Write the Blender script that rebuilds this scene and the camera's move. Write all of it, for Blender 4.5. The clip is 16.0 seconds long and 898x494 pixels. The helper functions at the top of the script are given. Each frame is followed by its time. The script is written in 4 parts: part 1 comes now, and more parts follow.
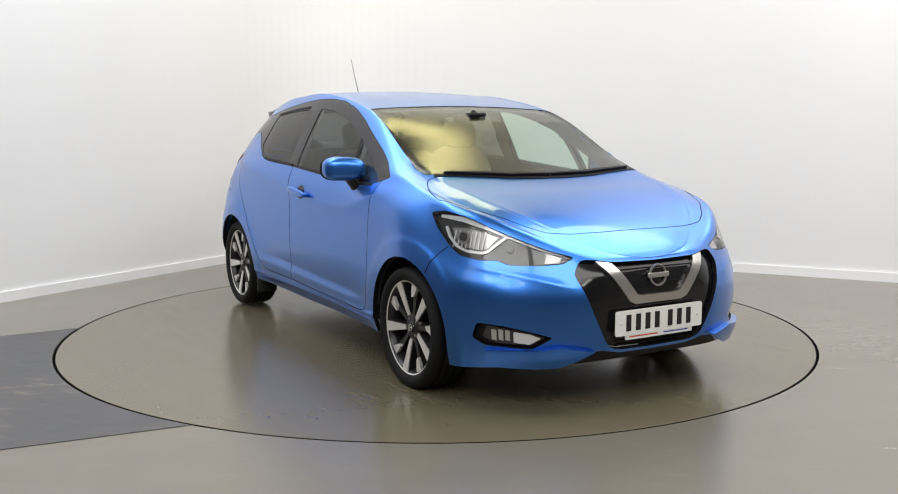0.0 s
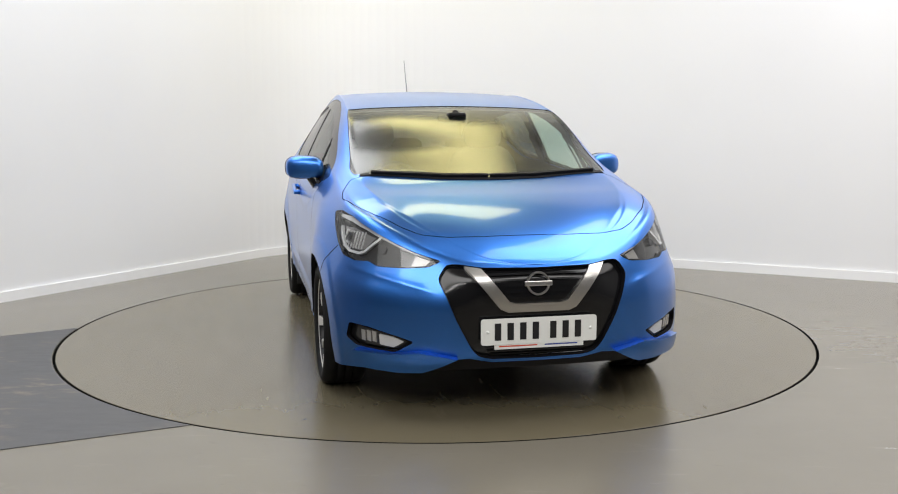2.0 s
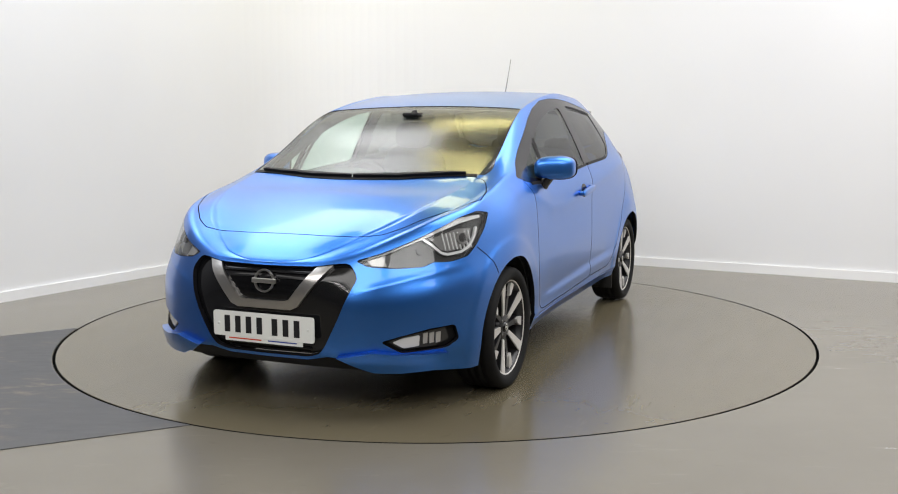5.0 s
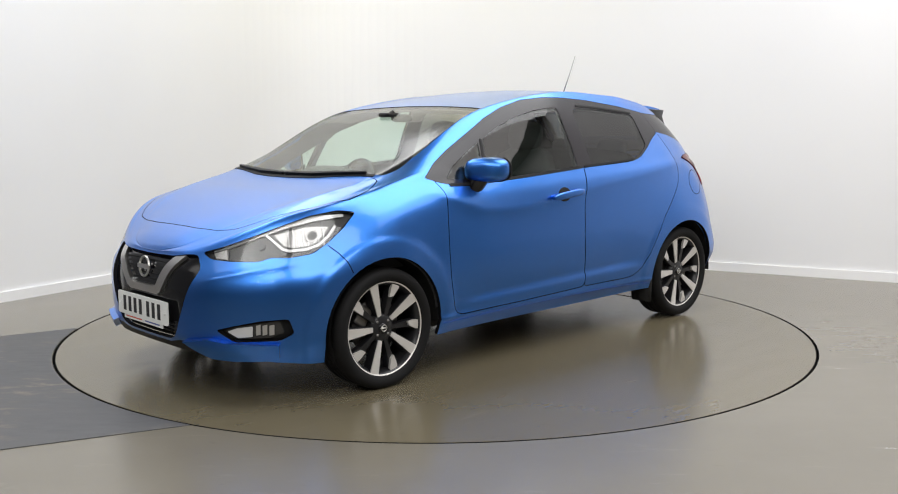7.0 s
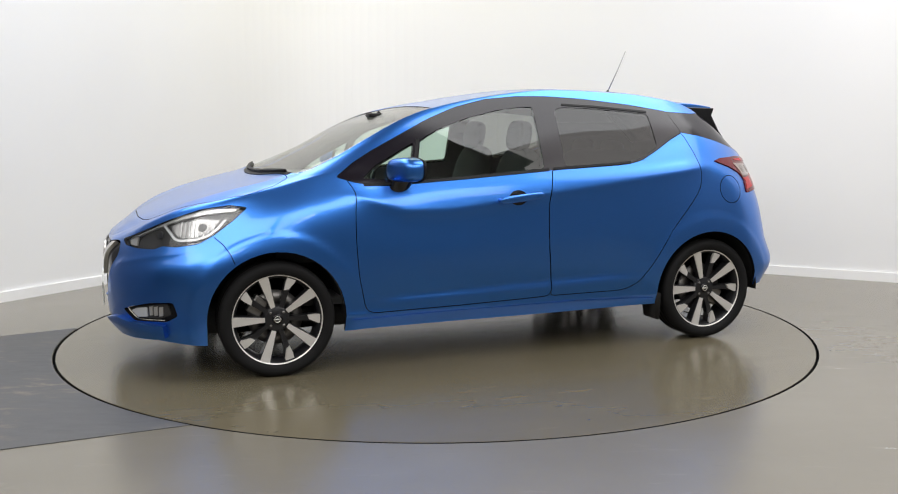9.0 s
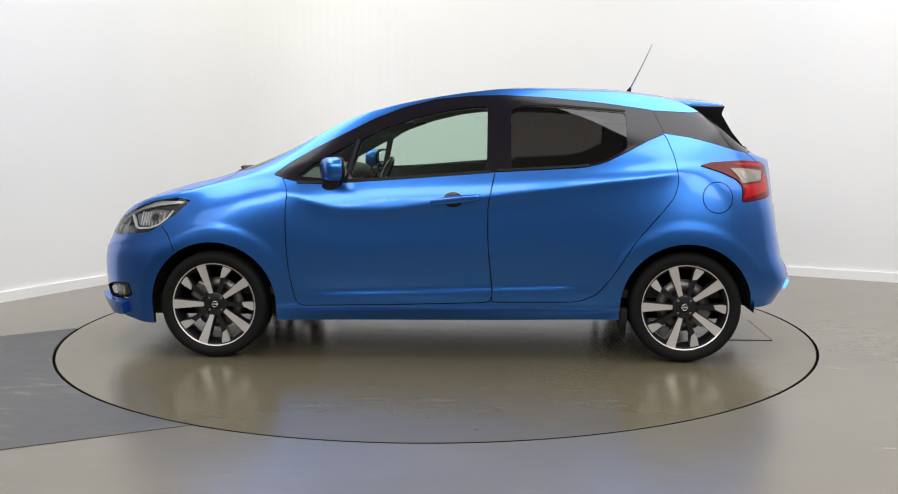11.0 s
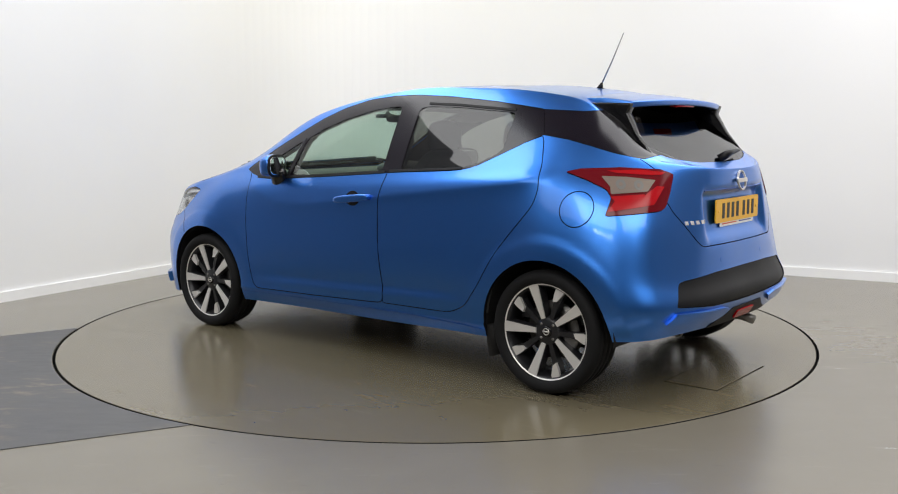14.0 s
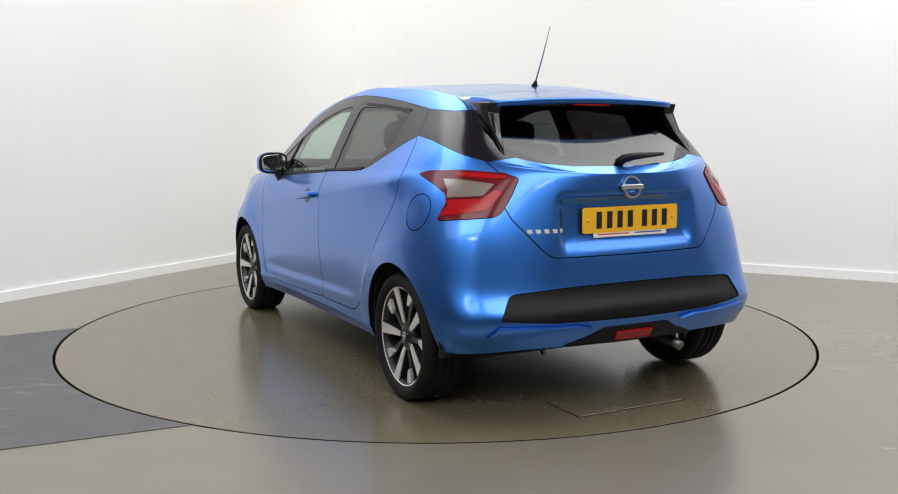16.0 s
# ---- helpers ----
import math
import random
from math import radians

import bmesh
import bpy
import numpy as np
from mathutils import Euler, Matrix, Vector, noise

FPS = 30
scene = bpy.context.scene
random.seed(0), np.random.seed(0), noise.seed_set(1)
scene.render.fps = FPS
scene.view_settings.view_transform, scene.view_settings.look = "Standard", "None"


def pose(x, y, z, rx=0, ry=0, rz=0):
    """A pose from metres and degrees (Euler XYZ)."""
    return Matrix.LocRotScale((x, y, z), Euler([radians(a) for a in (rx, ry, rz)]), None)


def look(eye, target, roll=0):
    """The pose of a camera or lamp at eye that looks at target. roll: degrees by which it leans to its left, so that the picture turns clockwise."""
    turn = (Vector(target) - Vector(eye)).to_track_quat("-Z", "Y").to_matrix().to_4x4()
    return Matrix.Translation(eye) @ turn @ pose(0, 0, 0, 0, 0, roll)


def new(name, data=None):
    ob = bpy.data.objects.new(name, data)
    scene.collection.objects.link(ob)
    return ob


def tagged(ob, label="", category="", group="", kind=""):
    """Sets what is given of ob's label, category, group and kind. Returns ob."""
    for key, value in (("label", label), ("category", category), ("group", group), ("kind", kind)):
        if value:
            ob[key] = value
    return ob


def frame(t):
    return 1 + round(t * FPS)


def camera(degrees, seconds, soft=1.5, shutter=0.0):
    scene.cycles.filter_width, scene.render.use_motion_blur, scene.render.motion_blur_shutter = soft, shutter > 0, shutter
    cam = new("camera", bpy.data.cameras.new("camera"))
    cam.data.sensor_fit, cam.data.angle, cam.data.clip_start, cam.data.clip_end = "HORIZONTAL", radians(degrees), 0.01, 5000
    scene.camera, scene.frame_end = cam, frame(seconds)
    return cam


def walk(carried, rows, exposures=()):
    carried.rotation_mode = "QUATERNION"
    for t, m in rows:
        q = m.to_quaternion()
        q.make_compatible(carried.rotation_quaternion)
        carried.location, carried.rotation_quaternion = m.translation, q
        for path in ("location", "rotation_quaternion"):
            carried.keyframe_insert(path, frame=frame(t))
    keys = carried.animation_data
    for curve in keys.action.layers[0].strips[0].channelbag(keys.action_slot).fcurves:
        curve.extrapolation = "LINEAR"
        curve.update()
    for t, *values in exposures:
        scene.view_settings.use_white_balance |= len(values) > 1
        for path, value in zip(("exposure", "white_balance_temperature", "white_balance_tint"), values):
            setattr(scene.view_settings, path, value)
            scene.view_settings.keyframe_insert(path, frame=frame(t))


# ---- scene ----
from mathutils.kdtree import KDTree

# ------------------------------------------------------------------ camera
cam = camera(50.38, 16.0, soft=1.1)
EYE = pose(0.0, -5.904, 1.254, 90 - 7.275, 0, -0.715) @ pose(0, 0, 0, 0, 0, -0.138)
walk(cam, [(0.0, EYE), (16.0, EYE)])

# ------------------------------------------------------------------ light
world = bpy.data.worlds.new("world")
scene.world = world
world.use_nodes = True
world.node_tree.nodes["Background"].inputs[0].default_value = (0.9, 0.95, 1.0, 1)
world.node_tree.nodes["Background"].inputs[1].default_value = 0.05
scene.view_settings.exposure = 0.17


def area(name, x, y, z, sx, sy, watts, colour):
    data = bpy.data.lights.new(name, "AREA")
    data.shape, data.size, data.size_y = "RECTANGLE", sx, sy
    data.energy, data.color = watts, colour
    ob = new(name, data)
    ob.matrix_world = pose(x, y, z, 0, 0, -28)
    return ob


CEIL = 4.6
for x, y in ((-2.75, 0.9), (2.75, -0.5)):
    area("ceiling_light", x, y, CEIL - 0.06, 2.8, 4.8, 170, (0.98, 0.985, 1.0))
area("ceiling_light", 0.25, 2.45, CEIL - 0.06, 1.7, 0.8, 24, (1.0, 0.89, 0.38))
# two unseen lamps added to brighten and tint the left and right walls
area("ceiling_light", -3.4, -0.8, CEIL - 0.06, 2.8, 2.8, 95, (0.86, 0.92, 1.0))
area("ceiling_light", 4.9, -1.8, CEIL - 0.06, 4.0, 4.0, 105, (1.0, 0.96, 0.94))
for x, z in ((-2.3, 3.2), (-1.2, 3.0), (2.3, 3.2)):
    strip = area("strip_light", 0, 0, 0, 0.9, 0.07, 7, (1.0, 0.98, 0.95))
    strip.matrix_world = look((x, -6.8, z), (0.1 * x, 0, 0.7))
# unseen fill lamps, added behind the camera to brighten the upper body sides
for x, y, watts in ((2.2, -5.5, 105), (-1.8, -5.4, 105), (-4.6, -4.9, 42)):
    panel = area("light_panel", 0, 0, 0, 3.8, 2.2, watts, (1.0, 0.98, 0.96))
    panel.matrix_world = look((x, y, 4.1), (0.1 * x, 0, 0.6))


# ------------------------------------------------------------------ materials
def mat(name, colour=(0.8, 0.8, 0.8), rough=0.5, metal=0.0, **more):
    m = bpy.data.materials.new(name)
    m.use_nodes = True
    b = m.node_tree.nodes["Principled BSDF"]
    b.inputs["Base Color"].default_value = (*colour, 1)
    b.inputs["Roughness"].default_value = rough
    b.inputs["Metallic"].default_value = metal
    for key, value in more.items():
        b.inputs[key.replace("_", " ")].default_value = value
    return m


def bsdf(m):
    return m.node_tree.nodes["Principled BSDF"]


def node(m, kind, **sets):
    n = m.node_tree.nodes.new(kind)
    for key, value in sets.items():
        n.inputs[key.replace("_", " ")].default_value = value
    return n


def link(m, a, b):
    m.node_tree.links.new(a, b)


def noise_of(m, scale, detail=4.0, rough=0.55, stretch=(1, 1, 1)):
    tc, mp = node(m, "ShaderNodeTexCoord"), node(m, "ShaderNodeMapping")
    mp.inputs["Scale"].default_value = stretch
    n = node(m, "ShaderNodeTexNoise", Scale=scale, Detail=detail, Roughness=rough)
    link(m, tc.outputs["Object"], mp.inputs["Vector"])
    link(m, mp.outputs["Vector"], n.inputs["Vector"])
    return n.outputs["Fac"]


def ramp(m, fac, stops):
    r = node(m, "ShaderNodeValToRGB")
    e = r.color_ramp.elements
    while len(e) < len(stops):
        e.new(0.5)
    for el, (p, c) in zip(e, stops):
        el.position, el.color = p, (*c, 1) if len(c) == 3 else c
    link(m, fac, r.inputs["Fac"])
    return r.outputs["Color"]


def mixed(m, fac, a, b, mode="MIX"):
    n = m.node_tree.nodes.new("ShaderNodeMix")
    n.data_type, n.blend_type = "RGBA", mode
    socks = (n.inputs[0], n.inputs[6], n.inputs[7])
    for sock, v in zip(socks, (fac, a, b)):
        if isinstance(v, (int, float)):
            sock.default_value = v
        elif isinstance(v, tuple):
            sock.default_value = (*v, 1)
        else:
            link(m, v, sock)
    return n.outputs[2]


def bumped(m, fac, strength, distance):
    n = node(m, "ShaderNodeBump", Strength=strength, Distance=distance)
    link(m, fac, n.inputs["Height"])
    link(m, n.outputs["Normal"], bsdf(m).inputs["Normal"])


def spread(m, fac, lo, hi):
    n = node(m, "ShaderNodeMapRange", To_Min=lo, To_Max=hi)
    link(m, fac, n.inputs["Value"])
    return n.outputs["Result"]


def make_paint():
    m = mat("blue_metallic_paint", (0.05, 0.20, 0.60), 0.33, 1.0)
    b = bsdf(m)
    flake = noise_of(m, 900.0, 1.0)
    link(m, ramp(m, flake, [(0.35, (0.034, 0.171, 0.60)), (0.7, (0.060, 0.248, 0.78))]), b.inputs["Base Color"])
    b.inputs["Coat Weight"].default_value, b.inputs["Coat Roughness"].default_value = 0.7, 0.08
    return m


def make_glass(name, tint, gloss, rough=0.01):
    m = bpy.data.materials.new(name)
    m.use_nodes = True
    m.node_tree.nodes.remove(m.node_tree.nodes["Principled BSDF"])
    out = m.node_tree.nodes["Material Output"]
    clear, shine = node(m, "ShaderNodeBsdfTransparent"), node(m, "ShaderNodeBsdfGlossy", Roughness=rough)
    clear.inputs["Color"].default_value = (*tint, 1)
    lw, mx, pw = node(m, "ShaderNodeLayerWeight", Blend=0.5), node(m, "ShaderNodeMixShader"), node(m, "ShaderNodeMath")
    pw.operation = "POWER"
    pw.inputs[1].default_value = 5.0
    link(m, lw.outputs["Facing"], pw.inputs[0])
    link(m, spread(m, pw.outputs[0], gloss, 1.0), mx.inputs[0])
    link(m, clear.outputs[0], mx.inputs[1])
    link(m, shine.outputs[0], mx.inputs[2])
    link(m, mx.outputs[0], out.inputs["Surface"])
    return m


PAINT = make_paint()
GLASS = make_glass("green_tinted_glass", (0.74, 0.86, 0.79), 0.06)
SCREEN = make_glass("windscreen_glass", (0.70, 0.84, 0.76), 0.15, 0.20)
DARK_GLASS = make_glass("privacy_glass", (0.20, 0.19, 0.18), 0.055, 0.015)
REAR_DARK = make_glass("dark_rear_glass", (0.09, 0.085, 0.09), 0.045, 0.015)
CLEAR = make_glass("lamp_cover", (0.95, 0.96, 0.97), 0.05)
GLOSS_BLACK = mat("gloss_black", (0.006, 0.006, 0.007), 0.12)
SATIN_BLACK = mat("satin_black", (0.007, 0.005, 0.009), 0.16, 0.0, Specular_IOR_Level=0.4)
TRIM = mat("black_plastic", (0.006, 0.006, 0.007), 0.5, 0.0, Specular_IOR_Level=0.22)
bumped(TRIM, noise_of(TRIM, 700.0, 2.0), 0.15, 0.001)
RUBBER = mat("tyre_rubber", (0.006, 0.006, 0.0065), 0.75, 0.0, Specular_IOR_Level=0.25)
bumped(RUBBER, noise_of(RUBBER, 220.0, 3.0), 0.2, 0.001)
UNDER = mat("underbody", (0.006, 0.006, 0.006), 0.8)
bumped(UNDER, noise_of(UNDER, 30.0), 0.4, 0.01)
CHROME = mat("satin_chrome", (0.70, 0.68, 0.65), 0.28, 1.0)
MACHINED = mat("machined_alloy", (0.74, 0.72, 0.69), 0.42, 0.55)
bumped(MACHINED, noise_of(MACHINED, 400.0, 2.0), 0.05, 0.0005)
DARK_ALLOY = mat("dark_alloy", (0.016, 0.016, 0.018), 0.32, 0.2)
STEEL = mat("brake_steel", (0.26, 0.25, 0.24), 0.45, 1.0)
FABRIC = mat("seat_fabric", (0.028, 0.029, 0.031), 0.85)
bumped(FABRIC, noise_of(FABRIC, 300.0), 0.3, 0.002)
INNER = mat("cabin_plastic", (0.045, 0.046, 0.048), 0.6)
bumped(INNER, noise_of(INNER, 260.0), 0.2, 0.001)
HEADLINER = mat("headliner", (0.30, 0.30, 0.29), 0.9)
RED = mat("red_lens", (0.36, 0.005, 0.009), 0.14, 0.0, Specular_IOR_Level=0.35)
DARK_RED = mat("dark_red_lens", (0.12, 0.004, 0.008), 0.12, 0.0, Specular_IOR_Level=0.35)
SMOKE = mat("clear_lens", (0.40, 0.385, 0.36), 0.2, 0.3, Coat_Weight=1.0)
LAMP_DARK = mat("lamp_housing", (0.035, 0.034, 0.033), 0.25, 0.0)
REFLECTOR = mat("lamp_reflector", (0.72, 0.72, 0.71), 0.24, 0.35)
BOWL = mat("lamp_bowl", (0.34, 0.33, 0.32), 0.15, 0.6)
TAIL_CLEAR = mat("tail_clear_lens", (0.21, 0.165, 0.14), 0.22, 0.2, Coat_Weight=1.0)
WHITE_PLATE = mat("white_plate", (0.78, 0.79, 0.76), 0.35)
YELLOW_PLATE = mat("yellow_plate", (0.80, 0.43, 0.02), 0.35)
BLACK_INK = mat("black_ink", (0.01, 0.01, 0.012), 0.4)
RED_INK = mat("red_ink", (0.6, 0.06, 0.02), 0.5)
BLUE_INK = mat("blue_ink", (0.02, 0.05, 0.3), 0.5)


def make_wall():
    m = mat("white_wall_paint", (0.80, 0.80, 0.80), 0.65)
    big, fine = noise_of(m, 0.5, 3.0), noise_of(m, 120.0, 3.0)
    link(m, ramp(m, big, [(0.3, (0.755, 0.755, 0.76)), (0.7, (0.79, 0.79, 0.79))]), bsdf(m).inputs["Base Color"])
    bumped(m, fine, 0.06, 0.002)
    return m


def make_floor(name, lo, hi, rough, spots):
    m = mat(name, lo, rough)
    big, mid, scuff = noise_of(m, 0.7, 4.0), noise_of(m, 3.0, 5.0, 0.6), noise_of(m, 6.0, 6.0, 0.65, (0.35, 1.6, 1))
    bsdf(m).inputs["Specular IOR Level"].default_value = 0.82
    c1 = ramp(m, big, [(0.3, lo), (0.7, hi)])
    c2 = mixed(m, spread(m, mid, 0.0, 0.30), c1, tuple(0.80 * v for v in lo))
    c3 = mixed(m, ramp(m, scuff, [(0.60, (0, 0, 0)), (0.74, (0.35, 0.35, 0.35))]), c2, tuple(1.35 * v for v in hi))
    drops = noise_of(m, 7.0, 5.0, 0.6, (1.0, 1.7, 1))
    c4 = mixed(m, ramp(m, drops, [(0.64, (0, 0, 0)), (0.78, (spots, spots, spots))]), c3, tuple(0.45 * v for v in lo))
    link(m, c4, bsdf(m).inputs["Base Color"])
    link(m, spread(m, scuff, rough - 0.05, rough + 0.07), bsdf(m).inputs["Roughness"])
    return m


WALL = make_wall()
CEILING = mat("ceiling_paint", (0.30, 0.29, 0.27), 0.8)
BACK_WALL = mat("grey_back_wall", (0.20, 0.20, 0.20), 0.7)
UNSEEN_WALL = mat("unseen_side_wall", (0.17, 0.17, 0.18), 0.7)
SKIRT = mat("skirting_paint", (0.84, 0.84, 0.84), 0.4)
FLOOR = make_floor("grey_floor_paint", (0.152, 0.136, 0.107), (0.182, 0.164, 0.131), 0.24, 0.2)
DISC = make_floor("turntable_paint", (0.124, 0.105, 0.066), (0.143, 0.123, 0.080), 0.21, 0.35)
SEAM = mat("panel_seam", (0.006, 0.006, 0.008), 0.8, 0.0, Specular_IOR_Level=0.1)
JOINT = mat("dark_joint", (0.008, 0.008, 0.008), 0.9, 0.0, Specular_IOR_Level=0.05)


# ------------------------------------------------------------------ mesh helpers
def mesh_of(bm, name, mats):
    me = bpy.data.meshes.new(name)
    bm.to_mesh(me)
    bm.free()
    for m in mats if isinstance(mats, (list, tuple)) else [mats]:
        me.materials.append(m)
    return me


def part(name, bm, mats, parent=None, label="", smooth=True):
    if smooth:
        for f in bm.faces:
            f.smooth = True
    ob = new(name, mesh_of(bm, name, mats))
    if parent:
        ob.parent = parent
    return tagged(ob, label)


def box_bm(x0, y0, z0, x1, y1, z1, bevel=0.0, seg=2):
    bm = bmesh.new()
    bmesh.ops.create_cube(bm, size=1, matrix=Matrix.LocRotScale(((x0 + x1) / 2, (y0 + y1) / 2, (z0 + z1) / 2), None, (x1 - x0, y1 - y0, z1 - z0)))
    if bevel:
        bmesh.ops.bevel(bm, geom=bm.edges[:], offset=bevel, segments=seg, affect="EDGES", profile=0.5)
    return bm


def lathe(profile, n=64, axis="y", bm=None, closed=False):
    """Turns (radius, depth) pairs round an axis through the origin."""
    bm = bm or bmesh.new()
    rings = []
    for r, h in profile:
        ring = []
        for i in range(n):
            a = 2 * math.pi * i / n
            c, s = r * math.cos(a), r * math.sin(a)
            ring.append(bm.verts.new((c, h, s) if axis == "y" else (c, s, h) if axis == "z" else (h, c, s)))
        rings.append(ring)
    for a, b in zip(rings, rings[1:] + (rings[:1] if closed else [])):
        for i in range(n):
            j = (i + 1) % n
            bm.faces.new((a[i], a[j], b[j], b[i]))
    bmesh.ops.recalc_face_normals(bm, faces=bm.faces[:])
    return bm


def prism(points, depth, axis="y", bm=None, mi=0, bevel=0.0):
    """A flat outline of (u, v) pairs, pushed depth along the axis. u, v are x, z for y; y, z for x; x, y for z."""
    bm = bm or bmesh.new()

    def at(u, v, d):
        return (u, d, v) if axis == "y" else (d, u, v) if axis == "x" else (u, v, d)

    d0, d1 = depth
    lo, hi = [bm.verts.new(at(u, v, d0)) for u, v in points], [bm.verts.new(at(u, v, d1)) for u, v in points]
    fs = [bm.faces.new(lo), bm.faces.new(hi[::-1])]
    n = len(points)
    fs += [bm.faces.new((lo[i], hi[i], hi[(i + 1) % n], lo[(i + 1) % n])) for i in range(n)]
    for f in fs:
        f.material_index = mi
    bmesh.ops.recalc_face_normals(bm, faces=fs)
    if bevel:
        bmesh.ops.bevel(bm, geom=list({e for f in fs for e in f.edges}), offset=bevel, segments=2, affect="EDGES", profile=0.5)
    return bm


def moved(bm, m):
    bmesh.ops.transform(bm, matrix=m, verts=bm.verts[:])
    return bm


def merged(*bms):
    out = bmesh.new()
    for b in bms:
        me = bpy.data.meshes.new("tmp")
        b.to_mesh(me)
        b.free()
        out.from_mesh(me)
        bpy.data.meshes.remove(me)
    return out


def rounded(poly, r=0.02, n=4):
    out = []
    for i, p in enumerate(poly):
        a, b, p = Vector(poly[i - 1]), Vector(poly[(i + 1) % len(poly)]), Vector(p)
        ra = min(r, 0.45 * (a - p).length)
        rb = min(r, 0.45 * (b - p).length)
        p0, p1 = p + (a - p).normalized() * ra, p + (b - p).normalized() * rb
        for k in range(n + 1):
            t = k / n
            out.append(tuple(p0 * (1 - t) ** 2 + p * 2 * t * (1 - t) + p1 * t * t))
    return out


# ------------------------------------------------------------------ the room
RING = 2.245
CORNER = Vector((-1.124, 4.153))
WAY_L, WAY_R = Vector((-0.5227, -0.8525)), Vector((0.8805, -0.474))


def room_outline():
    pts = []
    a, b = CORNER + WAY_L * 1.35, CORNER + WAY_R * 1.35
    for k in range(25):
        t = k / 24
        pts.append(a * (1 - t) ** 2 + CORNER * 2 * t * (1 - t) + b * t * t)
    far_l, far_r = CORNER + WAY_L * 13.0, CORNER + WAY_R * 11.0
    return far_l, pts, far_r, far_l + WAY_R * 11.0


def wall_strip(name, pts, z0, z1, thick, material, label):
    """An upright wall along a line of plan points, with its thickness outward (to the left of the line's way)."""
    bm = bmesh.new()
    rows = []
    for i, p in enumerate(pts):
        d = (pts[min(i + 1, len(pts) - 1)] - pts[max(i - 1, 0)]).normalized()
        o = p + Vector((-d.y, d.x)) * thick
        rows.append([bm.verts.new((*q, z)) for q, z in ((p, z0), (p, z1), (o, z1), (o, z0))])
    for a, b in zip(rows, rows[1:]):
        for k in range(4):
            bm.faces.new((a[k], a[(k + 1) % 4], b[(k + 1) % 4], b[k]))
    bm.faces.new(rows[0])
    bm.faces.new(rows[-1][::-1])
    bmesh.ops.recalc_face_normals(bm, faces=bm.faces[:])
    ob = part(name, bm, material, smooth=False)
    return tagged(ob, label, "wall" if "wall" in name else "skirting", kind="structure")


def build_room():
    far_l, cove, far_r, back = room_outline()
    end_l = CORNER + WAY_L * 4.6
    line = [end_l] + cove + [far_r]
    # unseen wall, added dark so that car sides turned left reflect little light
    wall_strip("wall_west", [far_l, end_l], 0, CEIL, 0.2, UNSEEN_WALL, "unseen dark wall added past the white studio wall to darken reflections")
    wall_strip("wall_north", line, 0, CEIL, 0.2, WALL, "smooth white painted studio wall with a coved corner")
    inner = []
    for i, p in enumerate(line):
        d = (line[min(i + 1, len(line) - 1)] - line[max(i - 1, 0)]).normalized()
        inner.append(p - Vector((-d.y, d.x)) * 0.018)
    wall_strip("baseboard", inner, 0, 0.075, 0.0175, SKIRT, "white painted skirting board along the studio wall")
    wall_strip("wall_south", [back, far_l], 0, CEIL, 0.2, BACK_WALL, "plain grey wall behind the camera")
    wall_strip("wall_east", [far_r, back], 0, CEIL, 0.2, BACK_WALL, "plain grey wall beside the camera")
    # floor with a round hole for the turntable
    bm = bmesh.new()
    outer = [far_l, CORNER, far_r, back]
    mid = sum(outer, Vector((0, 0))) / 4
    n = 160
    inner_ring = [bm.verts.new((RING * math.cos(2 * math.pi * i / n), RING * math.sin(2 * math.pi * i / n), 0)) for i in range(n)]
    low_ring = [bm.verts.new((v.co.x, v.co.y, -0.05)) for v in inner_ring]
    wide = [bm.verts.new((14 * math.cos(2 * math.pi * i / n), 14 * math.sin(2 * math.pi * i / n), 0)) for i in range(n)]
    for i in range(n):
        j = (i + 1) % n
        bm.faces.new((inner_ring[i], wide[i], wide[j], inner_ring[j]))
        bm.faces.new((inner_ring[j], low_ring[j], low_ring[i], inner_ring[i])).material_index = 1
    tagged(part("floor", bm, [FLOOR, JOINT], smooth=False), "glossy grey-olive painted concrete studio floor", "floor", kind="structure")
    bm = bmesh.new()
    bmesh.ops.create_circle(bm, cap_ends=True, radius=RING + 0.02, segments=n, matrix=Matrix.Translation((0, 0, -0.05)))
    tagged(part("pit_floor", bm, JOINT, smooth=False), "dark pit under the turntable seen in its gap", "floor", kind="structure")
    bm = bmesh.new()
    c = [bm.verts.new((*(p + (p - mid).normalized() * 0.3), CEIL)) for p in outer]
    low = bm.faces.new(c)
    ext = bmesh.ops.extrude_face_region(bm, geom=[low])
    bmesh.ops.translate(bm, verts=[v for v in ext["geom"] if isinstance(v, bmesh.types.BMVert)], vec=(0, 0, 0.2))
    bmesh.ops.recalc_face_normals(bm, faces=bm.faces[:])
    tagged(part("ceiling", bm, CEILING, smooth=False), "pale matt ceiling above the studio", "ceiling", kind="structure")


